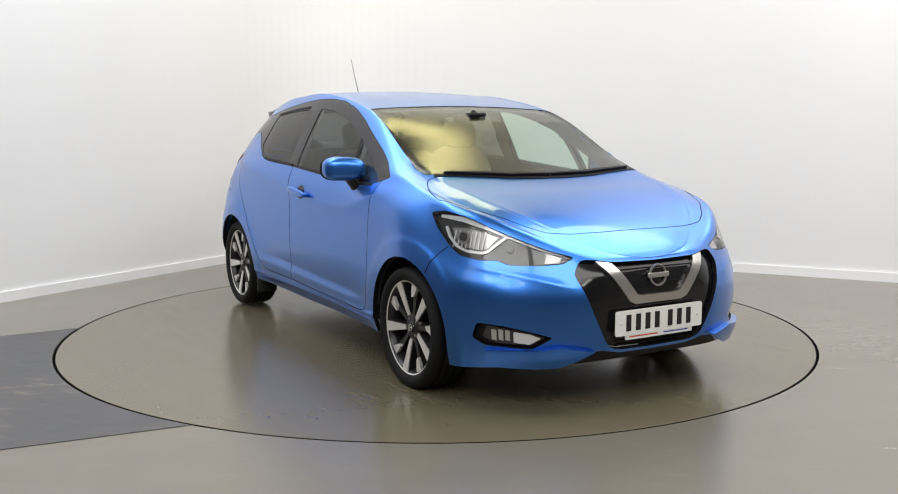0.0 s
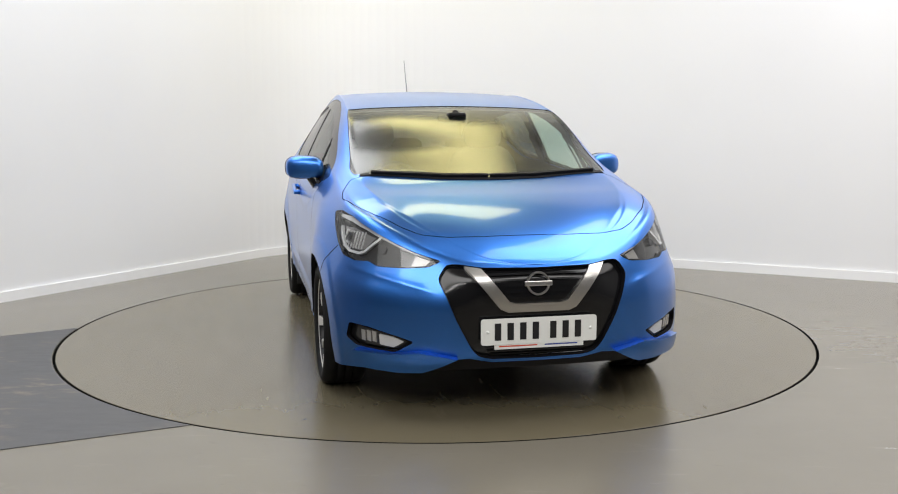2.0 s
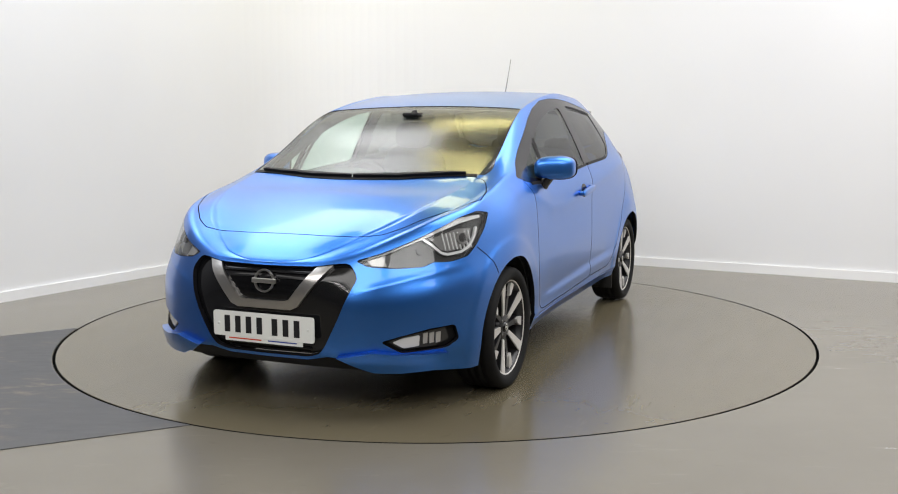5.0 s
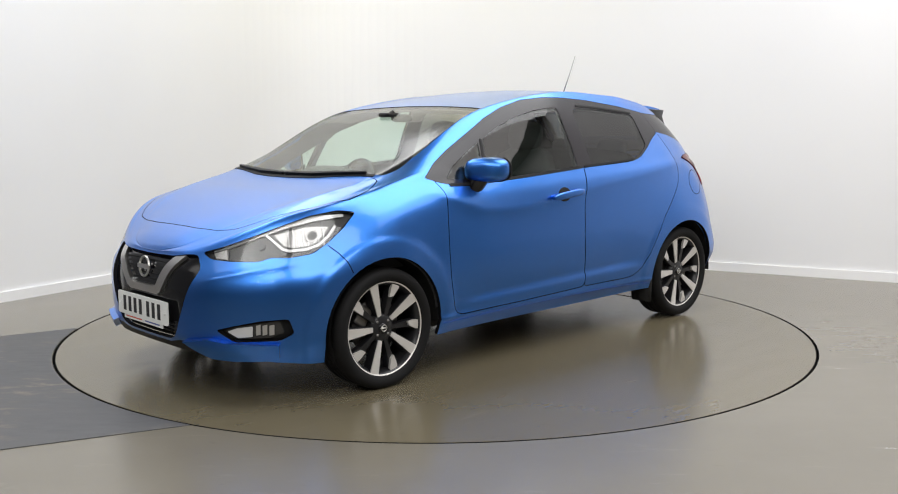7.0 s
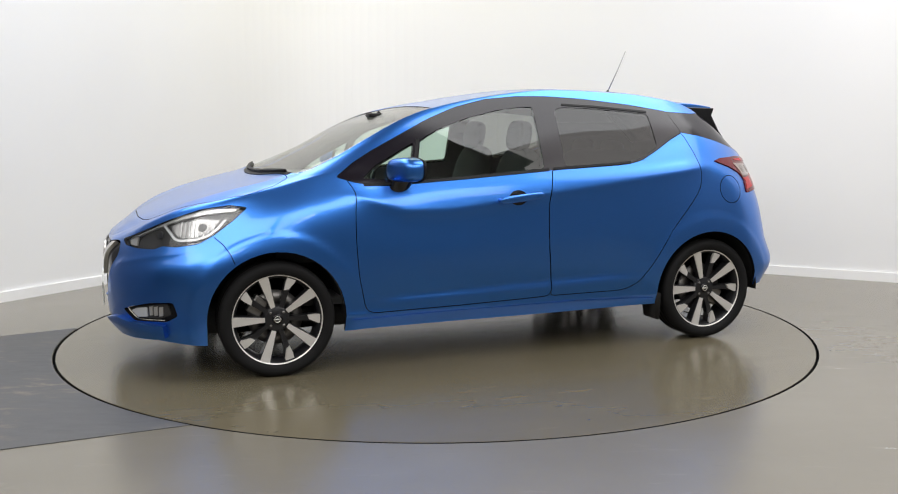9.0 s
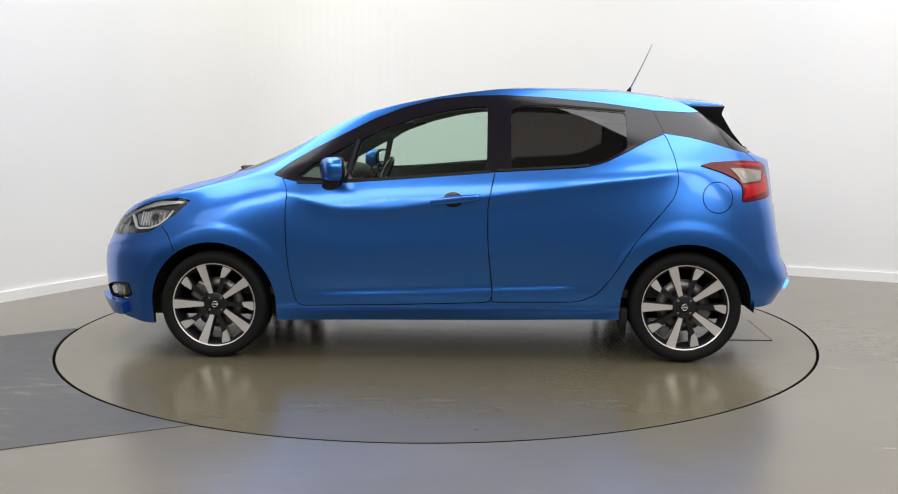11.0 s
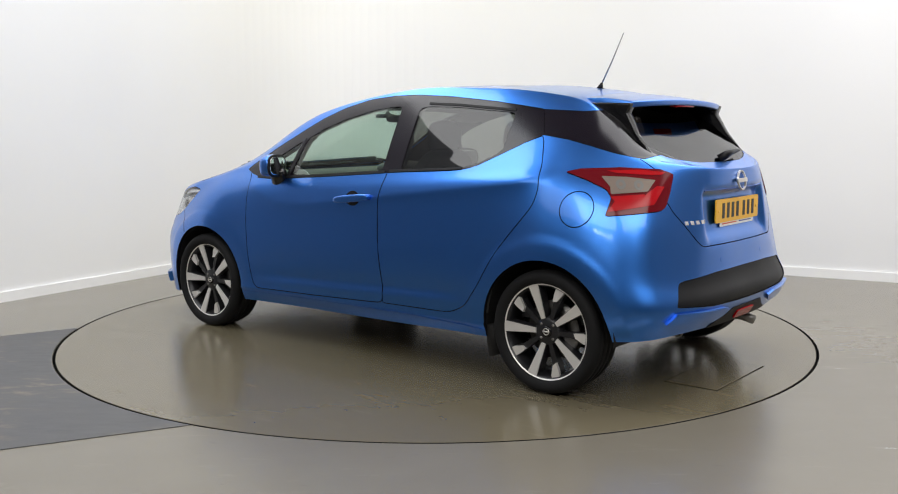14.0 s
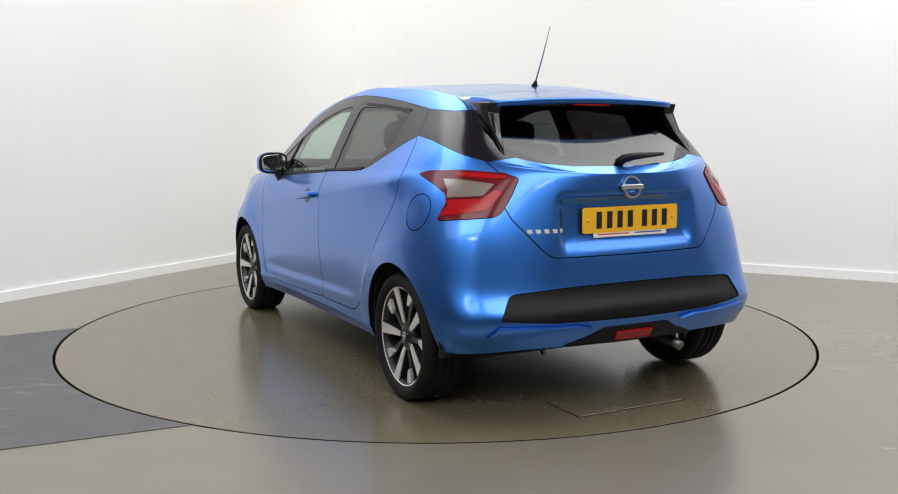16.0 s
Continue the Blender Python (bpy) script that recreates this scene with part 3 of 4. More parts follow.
def cut_skin():
    bm = skin_half()
    top, flank = (lambda c: c.z > .9), (lambda c: c.y > .45)
    cut(bm, "wheel_hole", circle(*WHEELS[0], ARCH, 48), SIDE, lambda c: c.y > .5)
    cut(bm, "wheel_hole", circle(*WHEELS[1], ARCH - .004, 48), SIDE, lambda c: c.y > .5)
    for wx, wz in WHEELS:
        cut(bm, "wheel_hole", [(wx - ARCH + .002, 0), (wx + ARCH - .002, 0), (wx + ARCH - .002, wz), (wx - ARCH + .002, wz)], SIDE, lambda c: c.y > .5 and c.z < .35)
    free = {0}
    cut(bm, "front_door", rounded(FRONT_DOOR, .03, 2), SIDE, lambda c: c.y > .7, free)
    cut(bm, "rear_door", rounded(REAR_DOOR, .03, 2), SIDE, lambda c: c.y > .6, free)
    cut(bm, "hood", rounded(HOOD, .02, 2), TOP, lambda c: c.z > .7 and c.x > 1.0, free)
    cut(bm, "windscreen", rounded(WINDSCREEN, .03, 3), TOP, lambda c: c.z > .95 and c.x > .2)
    cut(bm, "headlight", rounded(HEADLIGHT, .012, 2), FRONT_CORNER, lambda c: c.x > 1.2 and c.y > .3)
    cut(bm, "grille", rounded(GRILLE, .02, 2), FRONT, lambda c: c.x > 1.85)
    cut(bm, "fog_recess", rounded(FOG, .010, 2), FRONT, lambda c: c.x > 1.6)
    cut(bm, "chin", CHIN, FRONT, lambda c: c.x > 1.8, free)
    cut(bm, "window_surround", rounded(DLO, .015, 2), SIDE, lambda c: c.y > .45 and c.x > -1.3)
    cut(bm, "front_window", rounded(FRONT_WINDOW, .02, 3), SIDE, flank)
    cut(bm, "quarter_window", rounded(QUARTER_WINDOW, .012, 2), SIDE, flank)
    cut(bm, "rear_window", rounded(REAR_WINDOW, .025, 3), SIDE, flank)
    cut(bm, "tailgate", rounded(TAILGATE, .02, 2), FRONT, lambda c: c.x < -1.3, free)
    cut(bm, "pillar_cover", rounded(PILLAR, .015, 2), SIDE, lambda c: c.y > .3 and c.x < -1.05, {0, PANELS["tailgate"]})
    cut(bm, "rear_glass", rounded(REAR_GLASS, .03, 3), FRONT, lambda c: c.x < -1.3 and c.z > 1.0)
    cut(bm, "bumper_insert", rounded(BUMPER_INSERT, .012, 2), FRONT, lambda c: c.x < -1.5, free)
    cut(bm, "tail_lamp", rounded(TAIL_LAMP, .012, 2), REAR_CORNER, lambda c: c.x < -1.2 and c.y > .2)
    cut(bm, "fuel_flap", circle(-1.416, .877, .080, 32), SIDE, lambda c: c.y > .6, free)
    tidy(bm)
    return bm


def pair(name, bm, mats, parent, label=""):
    """The left part and its mirror image on the right."""
    other = mirrored(bm)
    parents = parent if isinstance(parent, tuple) else (parent, parent)
    return part(name, bm, mats, parents[0], label), part(name, other, mats, parents[1], label)


# ------------------------------------------------------------------ wheels
def tyre_bm():
    R, w = 0.292, 0.1
    prof = [(.228, -.085), (.236, -.094), (.250, -.101), (.268, -.103), (.281, -.096), (.288, -.086), (R, -.07), (R, -.042), (R - .007, -.040), (R - .007, -.036), (R, -.034), (R + .001, -.004),
            (R - .007, -.003), (R - .007, .003), (R + .001, .004), (R, .034), (R - .007, .036), (R - .007, .040), (R, .042), (R, .07), (.288, .086), (.281, .096), (.268, .103), (.250, .101), (.236, .094), (.228, .085)]
    return lathe(prof, 96, "y")


def rim_bm():
    prof = [(.226, -.09), (.222, -.06), (.205, -.02), (.205, .05), (.216, .075), (.222, .082), (.230, .086), (.237, .088), (.238, .083), (.230, .07)]
    bm = lathe(prof, 96, "y")
    for f in bm.faces:
        c = f.calc_center_median()
        f.material_index = 1 if c.y > .079 and math.hypot(c.x, c.z) > .2215 else 0
    hub = lathe([(.0001, .062), (.055, .062), (.066, .056), (.072, .03), (.072, -.03), (.0001, -.03)], 48, "y")
    return merged(bm, hub)


def spoke_bm(wide):
    """One arm of the wheel along +x: dark sides, machined face."""
    if wide:
        face = [(.062, -.013), (.062, .010), (.10, .014), (.222, .027), (.226, -.024), (.10, -.015)]
        back, y1 = [(p[0], p[1] * 1.15) for p in face], .076
    else:
        face = [(.150, -.017), (.160, .004), (.205, .024), (.224, .022), (.226, -.020), (.19, -.022)]
        back, y1 = [(.060, -.010), (.060, .010), (.150, .012), (.205, .026), (.226, .024), (.226, -.024), (.150, -.018)], .066
    bm = bmesh.new()
    prism(back, (.02, y1 - .006), "y", bm, 0)
    if wide:
        prism(face, (y1 - .008, y1), "y", bm, 1)
        for v in bm.verts:
            if v.co.y > y1 - .01:
                v.co.y += -.012 * max(0, (.16 - v.co.x) / .1) + .006 * max(0, (v.co.x - .16) / .06)
    else:
        prism(face, (y1 - .008, y1 + .008), "y", bm, 1)
    bmesh.ops.recalc_face_normals(bm, faces=bm.faces[:])
    return bm


def build_wheels(car):
    meshes = {"tyre": mesh_of(tyre_bm(), "tyre", RUBBER), "rim": mesh_of(rim_bm(), "rim", [DARK_ALLOY, MACHINED]), "spoke": mesh_of(spoke_bm(True), "spoke", [DARK_ALLOY, MACHINED]),
              "slim_spoke": mesh_of(spoke_bm(False), "slim_spoke", [DARK_ALLOY, MACHINED]), "brake_disc": mesh_of(lathe([(.06, -.01), (.14, -.01), (.14, .004), (.06, .004)], 48, "y", closed=True), "brake_disc", STEEL),
              "brake_caliper": mesh_of(box_bm(.07, -.03, -.05, .15, .03, .05, .01), "brake_caliper", STEEL),
              "hub_cap": mesh_of(lathe([(.0001, .071), (.020, .071), (.026, .068), (.027, .055)], 32, "y"), "hub_cap", GLOSS_BLACK),
              "cap_badge": mesh_of(merged(lathe([(.013, .071), (.017, .071), (.017, .0735), (.013, .0735)], 32, "y", closed=True), box_bm(-.019, .071, -.0035, .019, .074, .0035)), "cap_badge", CHROME),
              "wheel_nut": mesh_of(lathe([(.0001, .060), (.007, .060), (.008, .05)], 8, "y"), "wheel_nut", STEEL)}
    for me in meshes.values():
        if me.name not in ("spoke", "slim_spoke", "brake_caliper"):
            me.shade_smooth()
    for k, (wx, wz) in enumerate(WHEELS):
        for side in (1, -1):
            wheel = new("wheel")
            wheel.parent = car
            turn = 0 if side > 0 else 8
            wheel.matrix_basis = pose(wx, side * (.765 if k == 0 else .760), wz) @ (Matrix.Identity(4) if side > 0 else pose(0, 0, 0, 0, 0, 180))
            tagged(wheel, "black tyre on a two-tone machined alloy wheel")

            def piece(name, m=None, label=""):
                ob = new(name, meshes[name])
                ob.parent = wheel
                if m:
                    ob.matrix_basis = m
                return tagged(ob, label)

            piece("tyre")
            piece("rim", None, "dark alloy rim with a bright machined lip")
            piece("hub_cap")
            piece("cap_badge")
            piece("brake_disc", None, "bare steel brake disc")
            piece("brake_caliper", pose(0, 0, 0, 0, -35 if k == 0 else 150, 0))
            for i in range(5):
                piece("spoke", pose(0, 0, 0, 0, turn + 72 * i, 0))
                piece("slim_spoke", pose(0, 0, 0, 0, turn + 34 + 72 * i, 0))
            for i in range(4):
                a = math.radians(45 + 90 * i + turn)
                piece("wheel_nut", pose(.046 * math.cos(a), 0.004, .046 * math.sin(a)))
SKIN = skin_half()
SKIN.verts.index_update()
SKIN_NORMALS = [v.normal.copy() for v in SKIN.verts]
SKIN_TREE = KDTree(len(SKIN_NORMALS))
for vert in SKIN.verts:
    SKIN_TREE.insert(vert.co, vert.index)
SKIN_TREE.balance()
PANEL = [PAINT, SEAM]


def plate(poly, axes, where, out=0.0, thick=0.01, gap=0.0, r=0.0):
    """A piece that follows the skin inside an outline, lifted off it and given thickness."""
    U, V = axes
    us, vs = [p[0] for p in poly], [p[1] for p in poly]
    if r:
        poly = rounded(poly, r, 3)
    bm = SKIN.copy()
    far = []
    for f in bm.faces:
        c = f.calc_center_median()
        if not (min(us) - .08 < U.dot(c) < max(us) + .08 and min(vs) - .08 < V.dot(c) < max(vs) + .08 and where(c)):
            far.append(f)
    bmesh.ops.delete(bm, geom=far, context="FACES")
    cut(bm, "scratch", poly, axes, where)
    layer = bm.faces.layers.int["panel"]
    bmesh.ops.delete(bm, geom=[f for f in bm.faces if f[layer] != PANELS["scratch"]], context="FACES")
    tidy(bm)
    return edged(bm, gap, thick, -out)


def whole(poly, axes, where, out=0.0, thick=0.01, r=0.0):
    """The same across the centre line: the outline reaches past y = 0."""
    bm = plate(poly, axes, where, 0.0, 0.0, 0.0, r)
    bmesh.ops.delete(bm, geom=[f for f in bm.faces if f.calc_area() < 1e-9], context="FACES")
    bmesh.ops.remove_doubles(bm, verts=bm.verts[:], dist=1e-5)
    return edged(both_sides(bm), 0.0, thick, -out)


def band(pts, w):
    """The outline of a strip of width w along a line of points."""
    left, right = [], []
    for i, p in enumerate(pts):
        a, b = Vector(pts[max(i - 1, 0)]), Vector(pts[min(i + 1, len(pts) - 1)])
        d = (b - a).normalized()
        n = Vector((-d.y, d.x)) * (w[i] if isinstance(w, (list, tuple)) else w) / 2
        left.append(tuple(Vector(p) + n))
        right.append(tuple(Vector(p) - n))
    return left + right[::-1]


def tube(points, radii, n=12):
    bm = bmesh.new()
    rings = []
    for i, (p, r) in enumerate(zip(points, radii)):
        d = (Vector(points[min(i + 1, len(points) - 1)]) - Vector(points[max(i - 1, 0)])).normalized()
        a = d.orthogonal().normalized()
        b = d.cross(a)
        rings.append([bm.verts.new(Vector(p) + (a * math.cos(2 * math.pi * k / n) + b * math.sin(2 * math.pi * k / n)) * r) for k in range(n)])
    for q, s in zip(rings, rings[1:]):
        for k in range(n):
            bm.faces.new((q[k], q[(k + 1) % n], s[(k + 1) % n], s[k]))
    bm.faces.new(rings[0][::-1])
    bm.faces.new(rings[-1])
    bmesh.ops.recalc_face_normals(bm, faces=bm.faces[:])
    return bm


def blob(cx, cy, cz, sx, sy, sz, p=2.6, n=20):
    """A rounded solid (superellipsoid)."""
    bm = bmesh.new()
    bmesh.ops.create_uvsphere(bm, u_segments=n * 2, v_segments=n, radius=1)
    for v in bm.verts:
        k = sum(abs(c) ** p for c in v.co) ** (-1 / p)
        v.co = Vector((cx + v.co.x * k * sx, cy + v.co.y * k * sy, cz + v.co.z * k * sz))
    return bm


# ------------------------------------------------------------------ details of the car
def build_headlights(car, skin):
    at = lambda c: c.x > 1.2 and c.y > .25
    lamps = pair("headlight", edged(taken(skin, "headlight"), 0.001, 0.02, 0.032), LAMP_DARK, car, "clear headlight with a dark housing and chrome trim")
    pair("lamp_cover", edged(taken(skin, "headlight"), 0.001, 0.03, 0.0), CLEAR, lamps, "clear lamp cover")
    strip = band([(-1.06, .694), (-.98, .722), (-.85, .767), (-.72, .810), (-.60, .838), (-.47, .846)], [.010, .018, .020, .022, .024, .012])
    pair("light_strip", plate(strip, FRONT_CORNER, at, -.016, .012), REFLECTOR, lamps, "bright chrome light strip")
    hook = band([(-.81, .768), (-.765, .735), (-.73, .706), (-.70, .698), (-.62, .703), (-.57, .720), (-.53, .757), (-.505, .80)], .011)
    pair("light_hook", plate(hook, FRONT_CORNER, at, -.014, .012), REFLECTOR, lamps, "chrome hook round the main lamp")
    bowl = [(-.775, .770), (-.725, .722), (-.69, .712), (-.62, .718), (-.575, .735), (-.545, .768), (-.53, .80), (-.62, .805)]
    pair("main_reflector", plate(bowl, FRONT_CORNER, at, -.026, .01), BOWL, lamps, "silvery main reflector")
    for u, z, r, name in ((-.60, .762, .030, "main_lens"), (-.83, .722, .017, "inner_lens")):
        pair(name, plate(circle(u, z, r, 20), FRONT_CORNER, at, -.018, .02), BOWL if r > .028 else DARK_ALLOY, lamps)
        if r > .028:
            pair("lens_ring", plate(circle(u, z, r * .66, 16), FRONT_CORNER, at, -.013, .01), LAMP_DARK, lamps)
    pair("indicator_lens", plate([(-1.06, .684), (-1.045, .664), (-.985, .660), (-.995, .702)], FRONT_CORNER, at, -.016, .01), SMOKE, lamps, "pale indicator lens")
    ribs = [plate(band([(-.70 + .022 * i, .716), (-.71 + .022 * i, .79)], .004), FRONT_CORNER, at, -.020, .006) for i in range(8)]
    pair("reflector_ribs", merged(*ribs), REFLECTOR, lamps)


def plate_bars(x, y0, y1, z0, z1, face, parent, backing):
    """Number plate: backing, and plain bars for its characters; the car's x is constant, face is +1 ahead, -1 behind."""
    th = .006
    w, h = y1 - y0, z1 - z0
    board = part("number_plate", prism(rounded([(y0, z0), (y1, z0), (y1, z1), (y0, z1)], .012, 3), sorted((x, x + face * th)), "x"), backing, parent, "number plate with plain dark bars", False)
    cell = w * .80 / 7.4
    side = -face
    start = (y0 + y1) / 2 + side * w * .40
    offs = [0, 1, 2, 3, 4.4, 5.4, 6.4]
    for o in offs:
        bars = bmesh.new()
        a = start - side * (o * cell + cell * .14)
        b = start - side * (o * cell + cell * .86)
        lo, hi = sorted((a, b))
        end = lo + (hi - lo) * .70
        prism([(lo, z0 + h * .17), (end, z0 + h * .17), (end, z1 - h * .17), (lo, z1 - h * .17)], sorted((x + face * th, x + face * (th + .0015))), "x", bars)
        part("character", bars, BLACK_INK, board, "", False)
    for yy in (y0 + .028, y1 - .028):
        cap = moved(lathe([(.0001, 0), (.007, 0), (.007, face * .002), (.0001, face * .002)], 12, "x"), pose(x + face * th, yy, (z0 + z1) / 2))
        part("screw_cap", cap, WHITE_PLATE if face > 0 else YELLOW_PLATE, board)
    # dealer strip under the plate
    sy0, sy1 = (y0 + y1) / 2 - w * .385, (y0 + y1) / 2 + w * .385
    low = part("dealer_strip", prism([(sy0, z0 - .020), (sy1, z0 - .020), (sy1, z0 + .006), (sy0, z0 + .006)], sorted((x - face * .001, x + face * .004)), "x"), WHITE_PLATE, parent, "white dealer strip with small bars", False)
    mid = (sy0 + sy1) / 2
    for a, b, ink_m, name in ((.90, .05, RED_INK, "red_bar"), (-.12, -.86, BLUE_INK, "blue_bar")):
        q = sorted((mid + side * a * (sy1 - sy0) / 2, mid + side * b * (sy1 - sy0) / 2))
        part(name, prism([(q[0], z0 - .010), (q[1], z0 - .010), (q[1], z0 - .005), (q[0], z0 - .005)], sorted((x + face * .004, x + face * .005)), "x"), ink_m, low, "", False)
    return board


def badge(parent, x, z, r, face, lean=0.0):
    ring = lathe([(r * .80, 0), (r, 0), (r * .97, .008), (r * .84, .008)], 40, "x", closed=True)
    if face < 0:
        moved(ring, pose(0, 0, 0, 0, 0, 180))
    bar = box_bm(min(0, face * .010), -r * 1.18, -r * .21, max(0, face * .010), r * 1.18, r * .21, .003)
    bm = moved(merged(ring, bar), pose(x, 0, z) @ pose(0, 0, 0, 0, lean, 0))
    return part("badge", bm, CHROME, parent, "chrome ring badge with a plain bar", False)


def build_front(car, skin):
    at = lambda c: c.x > 1.75
    grille = part("grille", edged(both_sides(taken(skin, "grille")), 0.0, 0.03, 0.022), GLOSS_BLACK, car, "gloss black front grille panel")
    vee = [(.315, .664), (.245, .656), (.128, .510), (.10, .503), (-.1, .502), (-.1, .466), (.135, .466), (.168, .480), (.185, .50)]
    part("chrome_vee", whole(vee, FRONT, at, -.004, .022, .006), CHROME, grille, "chrome V-shaped grille trim")
    for i in range(5):
        z = .522 + .027 * i
        w = .12 + .026 * i
        part("grille_bar", whole([(-.1, z), (w, z), (w + .008, z + .009), (-.1, z + .009)], FRONT, at, -.014, .012), GLOSS_BLACK, grille)
    for i in range(4):
        z = .272 + .020 * i
        part("lower_bar", whole([(-.1, z), (.21 + .012 * i, z), (.205 + .012 * i, z + .008), (-.1, z + .008)], FRONT, at, -.016, .01), TRIM, grille)
    badge(grille, 2.056, .585, .052, 1, -6)
    plate_bars(2.074, -.257, .258, .331, .443, 1, car, WHITE_PLATE)
    part("chin_spoiler", edged(both_sides(taken(skin, "chin")), 0.0, 0.02, 0.002), TRIM, car, "dark plastic lower front lip")
    rec = pair("fog_lamp", edged(taken(skin, "fog_recess"), 0.0, 0.03, 0.026), TRIM, car, "fog lamp in a black recess")
    lens = [(.555, .336), (.61, .358), (.752, .386), (.762, .332), (.72, .308), (.605, .299)]
    pair("fog_housing", plate(lens, FRONT, lambda c: c.x > 1.6, -.018, .012, 0, .008), LAMP_DARK, rec)
    pair("fog_lens", plate([(.570, .334), (.61, .351), (.668, .361), (.664, .313), (.61, .306)], FRONT, lambda c: c.x > 1.6, -.012, .01, 0, .006), REFLECTOR, rec, "bright fog lens")
    for i in range(3):
        y = .677 + .021 * i
        pair("marker_lens", plate([(y, .320), (y + .015, .324), (y + .018, .370), (y + .003, .366)], FRONT, lambda c: c.x > 1.6, -.012, .01), SMOKE, rec)
    blade = [(.350, .280), (.485, .216), (.58, .210), (.69, .214), (.735, .222), (.745, .284), (.69, .286), (.60, .288), (.50, .303)]
    pair("bumper_blade", plate(blade, FRONT, lambda c: c.x > 1.62, .029, .06), PAINT, car, "body-coloured lower bumper blade")
    pair("hood_edge", plate(band([(1.262, -.05), (1.259, .12), (1.241, .28), (1.185, .50), (1.15, .64)], .026), TOP, lambda c: c.z > .9 and c.x > 1, .003, .008), TRIM, car, "black cowl strip under the windscreen")
    seam = [(1.555, .712), (1.515, .675), (1.485, .630), (1.468, .585)]
    pair("bumper_seam", plate(band(seam, .0045), SIDE, lambda c: c.y > .55 and c.x > 1.3, .0008, .002), SEAM, car, "dark shut line between wing and bumper")
    for name, line in (("wiper", [(1.243, .005), (1.228, .24), (1.185, .46), (1.155, .585)]),):
        pair(name, plate(band(line, [.012, .02, .016, .01]), TOP, lambda c: c.z > .9 and c.x > 1, .018, .016), TRIM, car, "black windscreen wiper")


def build_doors(fd, rd, car):
    for doors, hx in ((fd, -.05),):
        side = lambda c: c.y > .7
        # no hollow is cut: a thin black oval gives the handle recess its shade
        cup = [(hx + .01 + .052 * math.cos(a), .866 + .040 * math.sin(a)) for a in np.linspace(0, 2 * math.pi, 28)[:-1]]
        pair("handle_cup", plate(cup, SIDE, side, .0015, .004), GLOSS_BLACK, doors, "black oval on the door that stands for the shaded recess behind the handle")
        bar = moved(blob(0, 0, 0, .130, .013, .020, 3.2), pose(hx, .893, .867, 0, 6, 0))
        pair("door_handle", bar, PAINT, doors, "body-coloured pull handle")
        pair("handle_mount", moved(blob(0, 0, 0, .022, .02, .016, 3), pose(hx - .108, .876, .878)), PAINT, doors)
        pair("handle_pivot", moved(blob(0, 0, 0, .018, .02, .014, 3), pose(hx + .110, .876, .855)), PAINT, doors)
    # window bars
    pair("window_bar", plate(band([(.535, .965), (.478, 1.18)], .016), SIDE, lambda c: c.y > .5, .001, .012), TRIM, fd, "black bar ahead of the door window")
    pair("belt_trim", plate(band([(.80, .953), (.65, .953), (.246, .977), (-.24, 1.012)], .014), SIDE, lambda c: c.y > .6, .004, .008), TRIM, fd, "black seal under the window")
    pair("belt_trim", plate(band([(-.27, 1.016), (-.66, 1.037), (-.75, 1.044)], .012), SIDE, lambda c: c.y > .6, .004, .008), TRIM, rd, "black seal under the window")
    pair("upper_trim", plate(band([(-.40, 1.367), (-.60, 1.357), (-.95, 1.327)], .010), SIDE, lambda c: c.y > .4, .003, .006), TRIM, rd, "black seal over the window")


def build_mirrors(fd):
    cap = blob(.595, .872, 1.028, .060, .100, .062, 3.2)
    for v in cap.verts:
        v.co.z += -.05 * (v.co.x - .595) - .10 * max(0, v.co.y - .90) + (v.co.y - .870) * .04 - .10 * max(0, .80 - v.co.y)
        if v.co.x < .560:
            v.co.x = .560 + (v.co.x - .560) * .15
    def swept(bm):
        for v in bm.verts:
            v.co.x -= .38 * (v.co.y - .872)
        return bm

    caps = pair("mirror", swept(cap), PAINT, fd, "body-coloured door mirror on a black foot")
    glass = blob(.546, .874, 1.026, .004, .084, .051, 3.5)
    pair("mirror_glass", swept(glass), mat("mirror_silver", (.85, .87, .88), .02, 1.0), caps, "mirror glass")
    rim = blob(.556, .873, 1.026, .012, .101, .065, 3.0)
    pair("mirror_rim", swept(rim), TRIM, caps)
    foot = bmesh.new()
    rows = [((.595, .838, 1.005), .060, .05), ((.600, .822, .965), .058, .042), ((.615, .806, .925), .056, .032), ((.630, .806, .885), .050, .018), ((.640, .822, .868), .02, .008)]
    rings = [[foot.verts.new((c[0] + a * math.cos(2 * math.pi * k / 16), c[1] + b * math.sin(2 * math.pi * k / 16), c[2])) for k in range(16)] for c, a, b in rows]
    for q, s in zip(rings, rings[1:]):
        for k in range(16):
            foot.faces.new((q[k], q[(k + 1) % 16], s[(k + 1) % 16], s[k]))
    foot.faces.new(rings[0])
    foot.faces.new(rings[-1])
    bmesh.ops.recalc_face_normals(foot, faces=foot.faces[:])
    pair("mirror_foot", foot, GLOSS_BLACK, caps, "black mirror foot")


